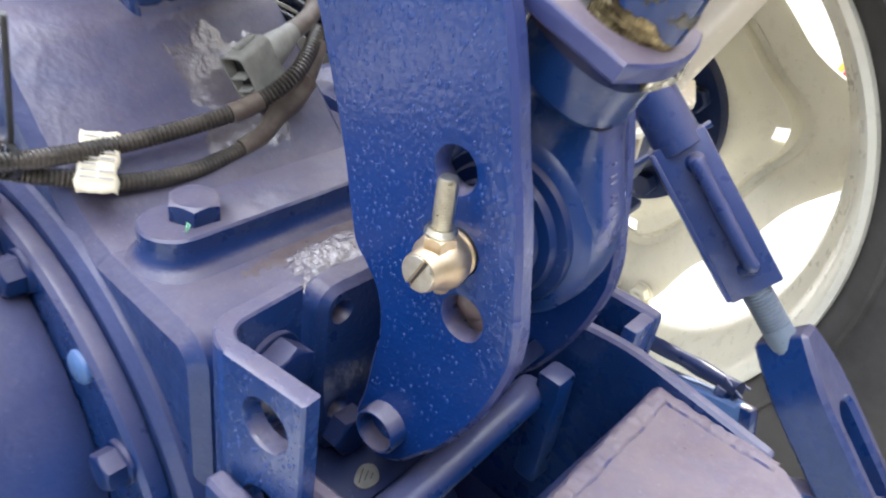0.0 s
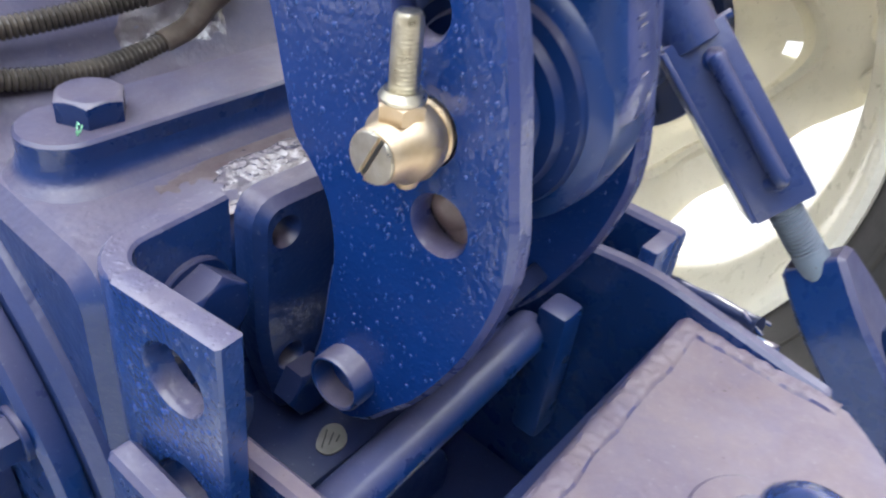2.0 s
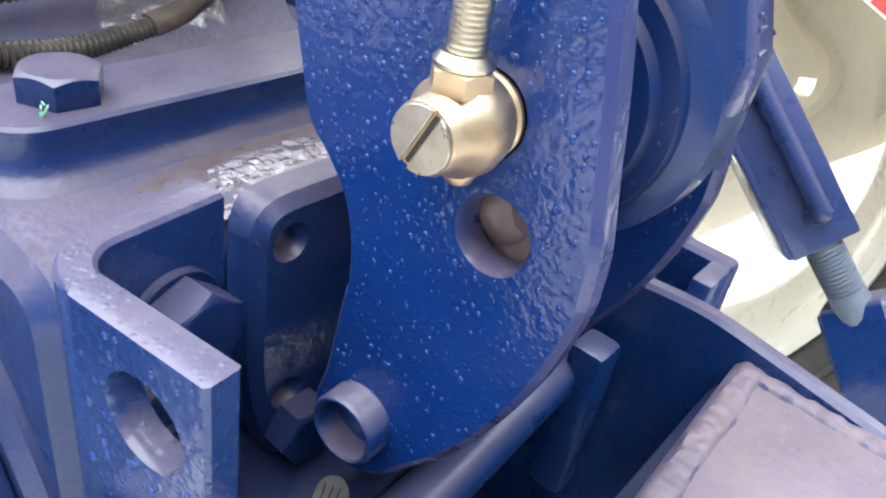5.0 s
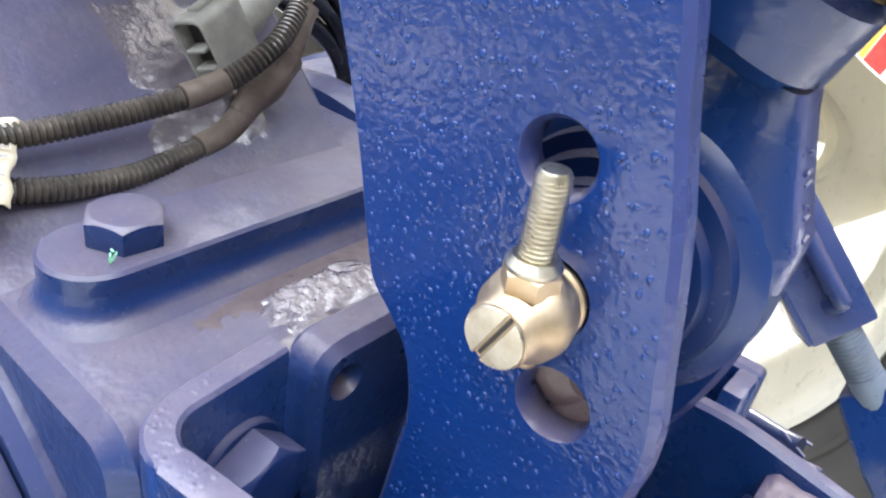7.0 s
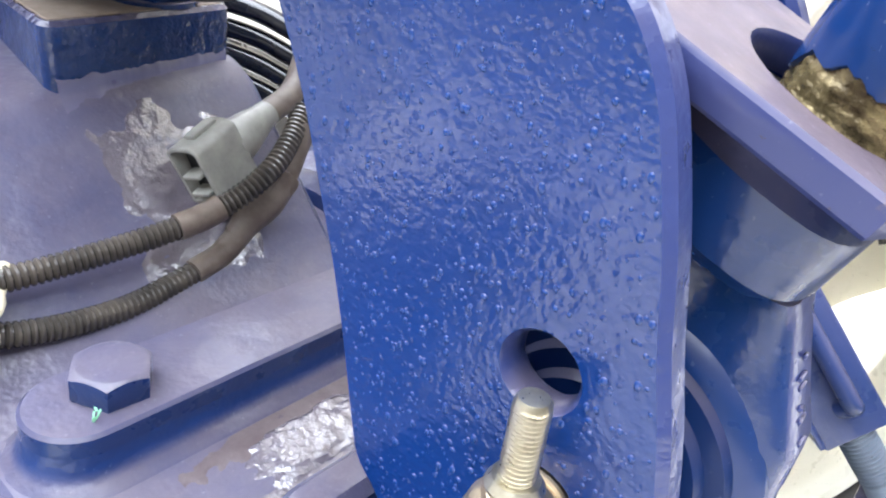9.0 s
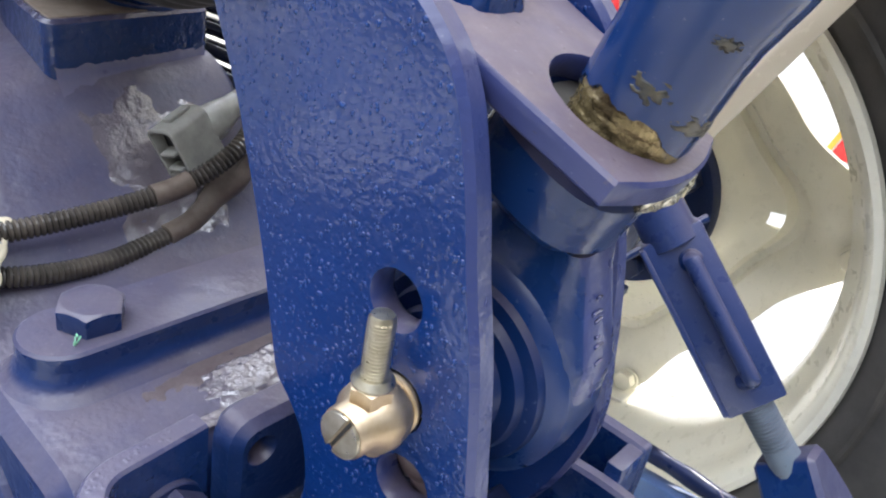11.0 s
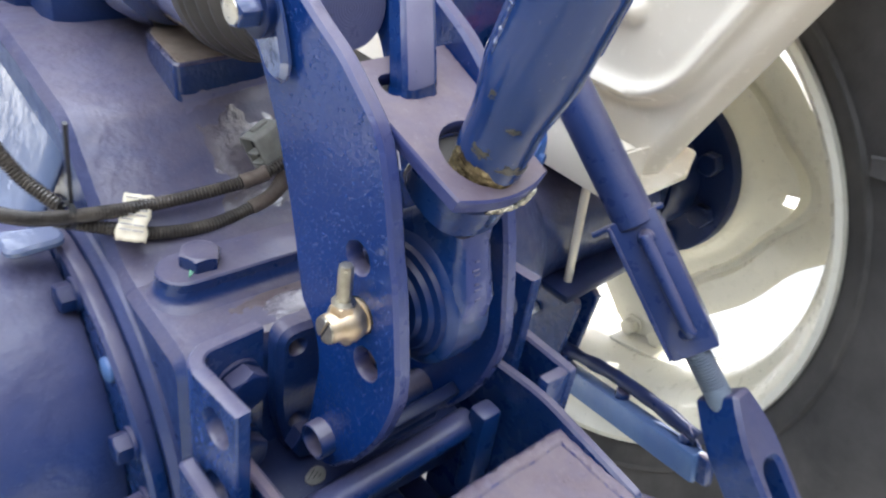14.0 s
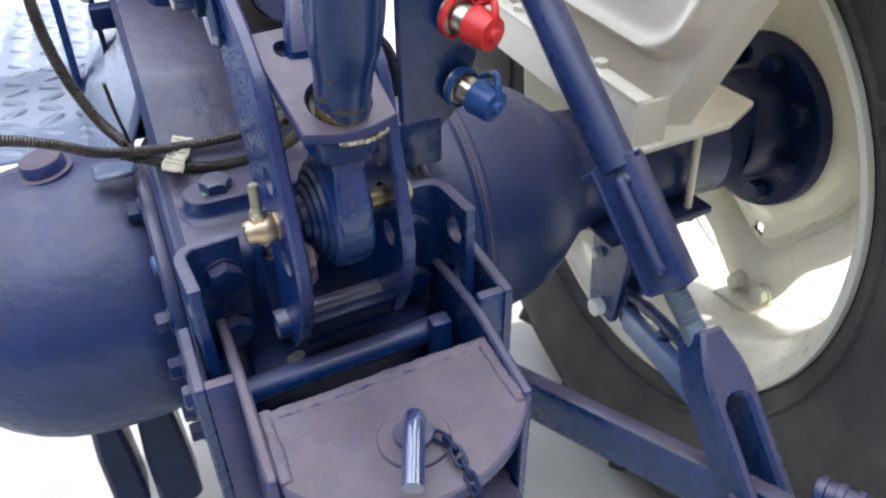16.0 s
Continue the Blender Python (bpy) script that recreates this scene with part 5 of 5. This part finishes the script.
# ---- lift rod ----
def lift_rod():
    r = thing("lift_rod", "blue levelling lift rod with box body and screw", "lift rod")
    top, mid, end = Vector((0.264, 0.2286, 0.934)), Vector((0.2945, 0.0585, 0.7653)), Vector((0.3115, -0.0374, 0.6675))
    d = (end - mid).normalized()
    up = (top - mid).normalized()
    part("upper_screw", thread(top - up * 0.065, top + up * 0.20, 0.0130, 0.0036, 24), M_BLUE, r, "blue painted screw")
    part("grease_ring", lathe([(0.012, 0), (0.0145, 0.001), (0.0142, 0.010), (0.0128, 0.014)], along(top - up * 0.054, top)[0], 28), M_GREASE, r, "greasy collar")
    part("tube", rod(top - up * 0.054, mid + d * 0.01, 0.0195, 36), M_WORN, r, "faded blue tube")
    across = Vector((0.024, -0.023, 0.029)).normalized()
    m = axes((mid + end) / 2, d, across)
    L = (end - mid).length
    body = part("box", block((L, 0.044, 0.034), m @ Matrix.Translation((0, 0, -0.004)), 0.0025), M_WORN, r, "square box body in faded paint")
    n = m.to_3x3() @ Vector((0, 0, 1))
    face = 0.013 if (n.dot(Vector((-0.6, -0.5, 0.3))) > 0) else -0.021
    sg = 1 if face > 0 else -1
    path = [m @ Vector(p) for p in ((-0.047, 0.004, face - sg * 0.004), (-0.047, 0.004, face + sg * 0.006), (-0.043, 0.004, face + sg * 0.0085), (0.0, 0.004, face + sg * 0.0085), (0.040, 0.004, face + sg * 0.0085), (0.046, 0.004, face + sg * 0.006), (0.047, -0.002, face - sg * 0.002))]
    part("handle", sweep(curve_pts(path, 5), 0.0060, 14), M_WORN, body, "bent rod handle")
    part("weld_blob", lathe([(0.0085, -0.001), (0.0080, 0.0028), (0.0052, 0.0056), (0, 0.0068)], along(m @ Vector((-0.046, 0.004, face)), m @ Vector((-0.046, 0.004, face + sg)))[0], 20, wob=0.12), M_BLUE, body)
    part("cotter", sweep(curve_pts([m @ Vector((-L / 2 + 0.004, -0.040, 0)), m @ Vector((-L / 2 + 0.003, -0.020, 0.002)), m @ Vector((-L / 2 + 0.003, 0.028, 0.003))], 6), 0.003, 8), M_BLUE, r)
    part("edge_strip", block((L * 0.96, 0.004, 0.040), m @ Matrix.Translation((0, -0.0225, -0.006)), 0.001), M_WORN, r)
    low = Vector((0.324, -0.092, 0.612))
    part("screw", thread(end - d * 0.01, end.lerp(low, 0.60), 0.0122, 0.0030, 24, 0.16), M_THREAD, r, "worn pale blue screw")
    part("screw_shank", rod(end.lerp(low, 0.45), low + (low - end).normalized() * 0.015, 0.0118, 20, r2=0.0165), M_THREAD, r, "rubbed pale blue neck with rust")
    # fork on the lower link
    pin = Vector((0.328, -0.185, 0.516))
    f = (pin - low).normalized()
    fm = axes(low.lerp(pin, 0.5), f, (0, -0.3, 1))
    yoke = fm @ Matrix(((0, 1, 0, 0), (0, 0, 1, 0), (1, 0, 0, 0), (0, 0, 0, 1)))
    legs = round_poly([(-0.012, -0.100), (0.012, -0.100), (0.021, -0.074), (0.0265, -0.050), (0.0265, 0.085), (0.0125, 0.085), (0.0125, -0.034), (-0.0125, -0.034), (-0.0125, 0.085), (-0.0265, 0.085), (-0.0265, -0.050), (-0.021, -0.074)], [0.004, 0.004, 0.01, 0.012, 0.012, 0.003, 0.012, 0.012, 0.003, 0.012, 0.012, 0.01])
    part("yoke", slab(legs, yoke @ Matrix.Translation((0, 0, -0.023)), 0.046, bevel=0.004), M_BLUE, r, "forged two-legged yoke")
    part("fork_pin", hexagon(pin + Vector((-0.022, 0, 0.0)), (-1, 0, 0), 0.024, 0.009, washer=0.019), M_BLUE, r)
    return r


lift_rod()


# ---- lower link and check link ----
def lower_link():
    k = thing("lower_link", "long flat blue steel lower link arm", "link arm")
    a, b, c = Vector((0.185, 0.16, 0.436)), Vector((0.328, -0.185, 0.500)), Vector((0.44, -0.50, 0.565))
    for p, q in ((a, b), (b, c)):
        m = axes((p + q) / 2, q - p, (0, 0, 1))
        part("bar", block(((q - p).length + 0.02, 0.062, 0.020), m, 0.004), M_BLUE, k)
    part("pin", hexagon(b + Vector((0.012, 0, 0)), (1, 0, 0.1), 0.026, 0.02), M_BLUE, k)
    p, q = b + Vector((0.034, -0.03, 0.046)), c + Vector((0.040, 0, 0.046))
    tube = part("side_tube", rod(p, q, 0.012), M_BLUE, k, "ribbed tube along the arm")
    for j in range(5):
        at = p.lerp(q, 0.02 + 0.05 * j)
        part("rib", lathe([(0.0122, -0.004), (0.0142, -0.003), (0.0142, 0.003), (0.0122, 0.004)], along(at, q)[0], 24), M_BLUE, tube)
    return k


lower_link()


def check_link():
    k = thing("check_link", "blue check link with pins and turnbuckle", "check link")
    k.matrix_basis = Matrix.Translation((0.010, 0.012, -0.036))
    a, b = Vector((0.446, 0.200, 0.436)), Vector((0.372, -0.085, 0.528))
    m = axes((a + b) / 2, b - a, (0, 0, 1))
    part("bar", block(((b - a).length, 0.034, 0.014), m, 0.004), M_BLUE, k)
    for t in (0.12, 0.5, 0.86):
        part("pin", rod(a.lerp(b, t) + Vector((0, 0, -0.016)), a.lerp(b, t) + Vector((0, 0, 0.03)), 0.009), M_BLUE, k)
    part("turnbuckle", block(((b - a).length * 0.80, 0.036, 0.020), m @ Matrix.Translation(((b - a).length * 0.06, 0, 0.004)), 0.004), M_PALE, k, "pale rubbed blue flat turnbuckle")
    part("arm", sweep(curve_pts([a.lerp(b, t) + Vector((0.004, 0.012, h)) for t, h in ((-0.02, 0.030), (0.2, 0.030), (0.45, 0.036), (0.7, 0.034), (0.95, 0.026))], 8), lambda i: 0.0085 + 0.0018 * noise.noise((i * 0.35, 2.0, 5.0)), 12), M_DARKSHADE, k, "dark lumpy arm above the bar")
    part("spring_clip", sweep(curve_pts([b + Vector((0, 0.02, 0.02)), b + Vector((0.006, 0.04, 0.026)), b + Vector((0.014, 0.04, 0.024)), b + Vector((0.02, 0.02, 0.02))], 6), 0.0018, 8), M_BLUE, k)
    for x in (0.425, 0.462):
        part("hanger", side_plate(round_poly([(0.175, 0.42), (0.235, 0.42), (0.25, 0.57), (0.16, 0.57)], 0.014), x - 0.005, x + 0.005), M_BLUE, k)
    part("hanger_pin", rod((0.405, 0.205, 0.436), (0.48, 0.205, 0.436), 0.013), M_WHITE, k, "pale pin end")
    part("hanger_pin", rod((0.410, 0.225, 0.520), (0.48, 0.225, 0.520), 0.008), M_WHITE, k, "pale pin end")
    return k


check_link()


# ---- fender ----
def fender():
    f = thing("fender", "cream pressed-steel fender with raised panel", "fender")
    f.matrix_basis = Matrix.Translation((0.012, 0.030, -0.026))
    bm = bmesh.new()
    nu, nv = 150, 150
    H, V = 0.95, 0.80
    lean = -0.49
    grid = []
    for i in range(nu + 1):
        h = H * (i / nu) ** 1.25
        row = []
        for j in range(nv + 1):
            v = V * (j / nv) ** 1.5
            # raised panel, its border kept off the edges and rounded at the corner
            qx, qy = v - 0.042, h - 0.090
            rad = 0.05
            if qx < rad and qy < rad:
                dist = rad - math.hypot(rad - qx, rad - qy)
            else:
                dist = min(qx, qy)
            s = min(1.0, max(0.0, (dist + 0.012) / 0.024))
            s = s * s * (3 - 2 * s)
            bead = math.exp(-((dist + 0.002) / 0.0105) ** 2) * 0.019
            rx, ry = max(0.0, abs(v - 0.185 - 0.43 * (h - 0.17)) - 0.045), abs(h - 0.17)
            rib = 0.017 * math.exp(-((rx ** 2 + ry ** 2) / 0.012 ** 2) ** 2)
            x = 0.407 - 0.016 * s - bead - rib
            turn = max(0.0, (0.026 - v) / 0.026)
            x += 0.035 * turn ** 2.2
            row.append(bm.verts.new((x, 0.106 + lean * h + v - 0.004 * (1 - turn), 0.757 + h)))
        grid.append(row)
    for a, b in zip(grid, grid[1:]):
        for j in range(nv):
            bm.faces.new((a[j], a[j + 1], b[j + 1], b[j]))
    skin = part("skin", bm, M_CREAM, f, angle=60)
    sol = skin.modifiers.new("thickness", "SOLIDIFY")
    sol.thickness, sol.offset = 0.006, 1.0
    part("bottom_flange", block((0.045, 0.70, 0.007), Matrix.Translation((0.386, 0.456, 0.742)), 0.002), M_CREAM, f)
    part("side_flange", block((0.006, 0.70, 0.060), Matrix.Translation((0.366, 0.456, 0.769)), 0.002), M_CREAM, f, "upright cream flange, glossy")
    part("flange_lip", block((0.022, 0.70, 0.005), Matrix.Translation((0.372, 0.456, 0.7995)), 0.002), M_CREAM, f)
    part("end_plate", block((0.040, 0.005, 0.060), Matrix.Translation((0.386, 0.1065, 0.769)), 0.002), M_CREAM, f)
    tab = round_poly([(0.365, 0.095), (0.50, 0.103), (0.566, 0.136), (0.556, 0.226), (0.43, 0.285), (0.365, 0.285)], 0.006)
    part("mounting_tab", floor_plate(tab, 0.738, 0.745, [ring(0.520, 0.185, 0.010)], 0.001), M_CREAM, f, "flat cream bracket with bolt hole")
    for p in ((0.376, 0.20, 0.802), (0.376, 0.40, 0.802)):
        part("flange_bolt", hexagon(p, (0, 0, 1), 0.016, 0.008), M_CREAM, f)
    for x0, x1 in ((0.389, 0.408), (0.506, 0.518)):
        part("tie_bolt", rod((x0, 0.158, 0.740), (x1, 0.160, 0.570), 0.0055), M_CREAM, f, "cream tie bolt")
        part("tie_nut", hexagon((x1 + 0.001, 0.160, 0.577), (0, 0, -1), 0.018, 0.009), M_DARKSHADE, f)
    part("tie_plate", block((0.17, 0.05, 0.012), Matrix.Translation((0.462, 0.165, 0.583)) @ pose(0, 0, 0, 0, 0, 4), 0.003), M_DARKSHADE, f)
    return f


fender()


# ---- hydraulic couplers ----
def coupler_bracket():
    c = thing("coupler_bracket", "dark blue upright plate with two hydraulic couplers", "coupler bracket")
    loop = round_poly([(0.116, 0.780), (0.160, 0.822), (0.180, 0.880), (0.182, 1.06), (0.100, 1.06), (0.099, 0.806)], 0.008)
    part("plate", back_plate(loop, 0.136, 0.126, bevel=0.002), M_BLUE, c)
    part("foot", block((0.05, 0.06, 0.05), Matrix.Translation((0.115, 0.155, 0.79)), 0.004), M_BLUE, c)
    for x, z, cap, word in ((0.149, 0.912, M_RED, "red plastic dust cap with loop"), (0.154, 0.844, M_BLUECAP, "blue plastic dust cap with loop")):
        d = Vector((0.35, -0.9, -0.12)).normalized()
        o = Vector((x, 0.126, z))
        m, _ = along(o, o + d)
        k = part("coupler", lathe([(0.017, 0.0), (0.017, 0.008), (0.0135, 0.009), (0.0135, 0.020), (0.0125, 0.022), (0.0125, 0.034), (0, 0.034)], m, 32), M_ZINC, c, "zinc-plated coupler")
        part("cap", lathe([(0.012, 0.025), (0.0165, 0.026), (0.0168, 0.032), (0.0160, 0.034), (0.0160, 0.046), (0.0145, 0.050), (0.007, 0.051), (0.005, 0.055), (0, 0.056)], m, 40), cap, k, word)
        loop_pts = [m @ Vector(p) for p in ((0.019, 0.0, 0.006), (0.021, 0.006, 0.012), (0.019, 0.016, 0.026), (0.008, 0.023, 0.040), (0.002, 0.016, 0.048), (0.0, 0.006, 0.050))]
        part("loop", sweep(curve_pts(loop_pts, 7), 0.0034, 10), cap, k)
        lathe_ring = lathe([(0.0175, 0.003), (0.0195, 0.004), (0.0195, 0.010), (0.0175, 0.011), (0.0175, 0.003)], m, 32)
        part("loop_ring", lathe_ring, cap, k)
    return c


coupler_bracket()


# ---- wiring ----
def corrugated(pts, r, bm=None):
    p = even(curve_pts(pts, 14), 0.0009)
    return sweep(p, lambda i: r * (1.0 if i % 3 else 0.76), 14, bm)


def harness():
    h = thing("wiring_harness", "black corrugated wiring tubes tied with cable tie", "wiring")
    a = [(-0.262, 0.205, 0.842), (-0.225, 0.196, 0.838), (-0.195, 0.193, 0.829), (-0.165, 0.197, 0.812), (-0.140, 0.201, 0.804), (-0.105, 0.206, 0.797), (-0.055, 0.203, 0.797), (-0.004, 0.199, 0.803), (0.030, 0.198, 0.818), (0.062, 0.215, 0.835)]
    part("upper_tube", corrugated(a, 0.0052), M_HOSE, h, "black corrugated tube")
    b = [(-0.146, 0.212, 0.797), (-0.115, 0.205, 0.786), (-0.085, 0.196, 0.778), (-0.045, 0.196, 0.773), (-0.005, 0.202, 0.775)]
    part("lower_tube", corrugated(b, 0.0052), M_HOSE, h, "black corrugated tube")
    c = [(-0.136, 0.222, 0.797), (-0.158, 0.245, 0.822), (-0.176, 0.262, 0.870), (-0.182, 0.270, 0.93), (-0.175, 0.28, 1.0), (-0.165, 0.29, 1.08)]
    part("rising_tube", corrugated(c, 0.0056), M_HOSE, h)
    part("tape", sweep(curve_pts([(-0.008, 0.2015, 0.7752), (0.008, 0.204, 0.778), (0.020, 0.206, 0.785)], 6), 0.0059, 14), M_TAPE, h, "brown tape")
    part("tape", sweep(curve_pts([(-0.016, 0.200, 0.8008), (-0.004, 0.199, 0.803), (0.004, 0.1985, 0.8055)], 6), 0.0058, 14), M_TAPE, h)
    part("sleeve", sweep(curve_pts([(0.018, 0.206, 0.784), (0.030, 0.207, 0.795), (0.045, 0.206, 0.812), (0.058, 0.21, 0.83)], 8), lambda i: 0.0062 + 0.004 * math.exp(-((i - 10) / 5) ** 2), 14), M_TAPE, h, "brown taped joint")
    d = Vector((0.015, -0.001, 0.017)).normalized()
    part("overmould", block((0.024, 0.017, 0.015), axes((0.037, 0.2065, 0.803), d, (0, 1, 0)), 0.004), M_TAPE, h, "brown moulded cable joint")
    for k in range(4):
        c = [(0.060, 0.40, 0.862 - 0.012 * k), (0.088, 0.335, 0.860 - 0.014 * k), (0.112, 0.300, 0.852 - 0.015 * k), (0.140, 0.272, 0.826 - 0.016 * k), (0.150, 0.262, 0.77 - 0.012 * k)]
        part("cable", sweep(curve_pts(c, 8), 0.0058, 14), M_CABLE, h, "glossy black cable")
    tie = [(-0.134, 0.213, 0.80), (-0.136, 0.200, 0.822), (-0.139, 0.185, 0.852), (-0.141, 0.172, 0.884)]
    part("cable_tie", sweep(curve_pts(tie, 6), 0.0016, 8), M_BLACK, h, "black cable tie with long tail")
    part("tie_band", lathe([(0.009, -0.002), (0.0098, -0.002), (0.0098, 0.002), (0.009, 0.002), (0.009, -0.002)], along((-0.138, 0.207, 0.802), (-0.10, 0.215, 0.795))[0], 24), M_BLACK, h)
    return h


harness()


def paper_tag():
    t = thing("paper_tag", "yellowed printed paper tag folded round the wiring tube", "paper tag")
    o, u, v = Vector((-0.0961, 0.2175, 0.8034)), Vector((0.0165, -0.0110, -0.0024)), Vector((-0.0189, -0.0263, -0.0190))
    n = u.cross(v).normalized()
    m = Matrix(((u.x, v.x, n.x, o.x), (u.y, v.y, n.y, o.y), (u.z, v.z, n.z, o.z), (0, 0, 0, 1)))
    bm = bmesh.new()
    grid = [[bm.verts.new(m @ Vector((i / 8 + 0.10 * (i / 4 - 1) * noise.noise((j * 0.45, i * 0.2, 5.0)), j / 12 + 0.06 * (j / 6 - 1) * noise.noise((i * 0.5, j * 0.1, 2.0)), 0.0012 * math.sin(j * 0.5) + 0.0008 * math.sin(i * 0.9)))) for i in range(9)] for j in range(13)]
    for a, b in zip(grid, grid[1:]):
        for i in range(8):
            bm.faces.new((a[i], a[i + 1], b[i + 1], b[i]))
    sheet = part("sheet", bm, M_PAPER, t)
    sol = sheet.modifiers.new("thickness", "SOLIDIFY")
    sol.thickness, sol.offset = 0.0008, 0.0
    for k in range(7):
        y = 0.10 + 0.115 * k
        for a, b in ((0.1, 0.48), (0.53, 0.9)):
            if k % 3 == 1 and a > 0.5:
                continue
            bm = bmesh.new()
            z = 0.0012 * math.sin(y * 6) + (0.0026 if n.z > 0 else -0.0026)
            bm.faces.new([bm.verts.new(m @ Vector(p)) for p in ((a, y, z), (b, y, z), (b, y + 0.035, z), (a, y + 0.035, z))])
            part("print_bar", bm, M_INK, t)
    return t


paper_tag()


def connector():
    c = thing("wire_connector", "dusty grey plastic wire connector with open socket", "connector")
    o, u = Vector((0.003, 0.217, 0.8125)), Vector((0.90, 0.24, 0.33)).normalized()
    m = axes(o, u, (0.42, 0.32, 0.85))
    outer = round_poly([(-0.0148, -0.0100), (0.0125, -0.0100), (0.0150, -0.0060), (0.0150, 0.0060), (0.0125, 0.0100), (-0.0148, 0.0100)], [0.002, 0.004, 0.003, 0.003, 0.004, 0.002])
    inner = inset(outer, 0.0022)
    face = m @ Matrix(((0, 0, 1, 0), (1, 0, 0, 0), (0, 1, 0, 0), (0, 0, 0, 1)))
    part("shell", slab(outer, face, 0.026, [inner], 0.0006), M_PLUG, c, "grey plastic shell")
    part("insert", slab(inset(outer, 0.004), face @ Matrix.Translation((0, 0, 0.006)), 0.018, bevel=0.0005), M_BLACK, c)
    part("latch", block((0.015, 0.0024, 0.007), m @ Matrix.Translation((0.015, 0.0155, 0)), 0.0008), M_PLUG, c)
    for k in (-1, 1):
        part("contact", block((0.010, 0.0016, 0.011), m @ Matrix.Translation((0.0035, -0.004 + k * 0.0045, 0)), 0.0004), M_PLUG, c, "grey contact tongue")
    part("tail", sweep([o + u * t for t in (0.024, 0.030, 0.040, 0.048, 0.054)], lambda i: (0.0105, 0.0108, 0.0090, 0.0070, 0.0064)[i], 20), M_PLUG, c)
    part("cable", sweep(curve_pts([o + u * 0.053, o + u * 0.075, o + u * 0.10 + Vector((0, 0.01, 0.01))], 6), 0.0062, 14), M_TAPE, c)
    return c


connector()


# ---- platform and bodywork in front of the left axle ----
def footplate():
    f = thing("foot_platform", "pale blue checker-plate foot platform", "platform")
    part("sheet", block((0.56, 0.86, 0.006), Matrix.Translation((-0.39, 0.89, 0.640)) @ pose(0, 0, 0, -6, 0, 0), 0.002), M_PLATE, f)
    bm = bmesh.new()
    for i in range(12):
        for j in range(18):
            x, y = -0.650 + 0.047 * i, 0.485 + 0.047 * j
            z = 0.6434 - 0.105 * (y - 0.89)
            m = Matrix.Translation((x, y, z)) @ pose(0, 0, 0, -6, 0, 35 if (i + j) % 2 else -35)
            lathe([(0.0205, 0.0), (0.0165, 0.0026), (0.008, 0.0042), (0, 0.0045)], m @ Matrix.Diagonal((1, 0.42, 1, 1)), 14, bm)
    tagged(part("raised_pattern", bm, M_PLATE, f), kind="stuff")
    # added pale sheet; its colour stands in for sky mirrored beside the housing
    bm = bmesh.new()
    rows = []
    for i in range(13):
        y = 0.275 + 0.36 * i / 12
        top = min(0.766 + 0.94 * (y - 0.190), 0.841 + 0.13 * (y - 0.270)) - 0.004
        rows.append([bm.verts.new((-0.1105 - 0.075 * (k / 8) ** 1.3, y, top + (0.690 - top) * (k / 8) + 0.002 * noise.noise((i * 0.5, k * 0.6, 2.0)))) for k in range(9)])
    for ra, rb in zip(rows, rows[1:]):
        for j in range(8):
            bm.faces.new((ra[j], ra[j + 1], rb[j + 1], rb[j]))
    flange = part("inner_flange", bm, M_FLANGE, f, "glossy upturned inner flange, mirrored sky in its silvery blue", angle=80)
    sol = flange.modifiers.new("thickness", "SOLIDIFY")
    sol.thickness, sol.offset = 0.004, -1.0
    return f


footplate()


def lift_cover():
    c = thing("lift_cover", "dark blue hydraulic lift cover casting", "lift cover")
    part("body", block((0.22, 0.46, 0.20), Matrix.Translation((0.01, 0.68, 0.91)), 0.03), M_CAST, c)
    part("side_casting", block((0.46, 0.12, 0.24), Matrix.Translation((-0.31, 0.74, 0.925)), 0.02), M_CAST, c)
    part("step", block((0.18, 0.10, 0.10), Matrix.Translation((0.01, 0.46, 0.86)), 0.02), M_CAST, c)
    return c


lift_cover()


def side_bracket():
    b = thing("pipe_bracket", "blue flat bracket with bolts beside the housing", "bracket")
    part("strip", block((0.011, 0.007, 0.24), Matrix.Translation((-0.185, 0.640, 0.700)) @ pose(0, 0, 0, -4, 1, 0), 0.002), M_BLUE, b)
    part("clamp", block((0.030, 0.024, 0.026), Matrix.Translation((-0.128, 0.47, 0.838)), 0.004), M_DARKSHADE, b, "dark clamp")
    part("clip", block((0.014, 0.010, 0.034), Matrix.Translation((-0.138, 0.50, 0.862)) @ pose(0, 0, 0, 0, 20, 0), 0.003), M_WHITE, b, "white plastic clip")
    part("pipe", sweep(curve_pts([(-0.138, 0.52, 0.72), (-0.137, 0.50, 0.80), (-0.140, 0.50, 0.90), (-0.150, 0.52, 1.0)], 10), 0.0035, 12), M_DARKSHADE, b)
    return b


side_bracket()


# ---- seen past the wheel ----
def striped_board():
    b = thing("striped_board", "white board with a red and a yellow slanted stripe", "sign")
    m = Matrix.Translation((2.2, 0.22, 0.54)) @ Matrix(((0, 0, 1, 0), (1, 0, 0, 0), (0, 1, 0, 0), (0, 0, 0, 1)))
    part("panel", slab(round_poly([(-0.5, -0.54), (0.5, -0.54), (0.5, 0.7), (-0.5, 0.7)], 0.02), m, 0.03, bevel=0.003), M_WHITE, b)
    for mat, x0, x1, z in ((M_RED, 0.062, 0.125, -0.004), (M_YELLOW, 0.130, 0.146, -0.0045)):
        part("stripe", slab([(x0 + 0.03, -0.20), (x1 + 0.03, -0.20), (x1 - 0.07, 0.16), (x0 - 0.07, 0.16)], m @ Matrix.Translation((0, 0, z)), 0.004, bevel=0.0004), mat, b)
    return b


striped_board()
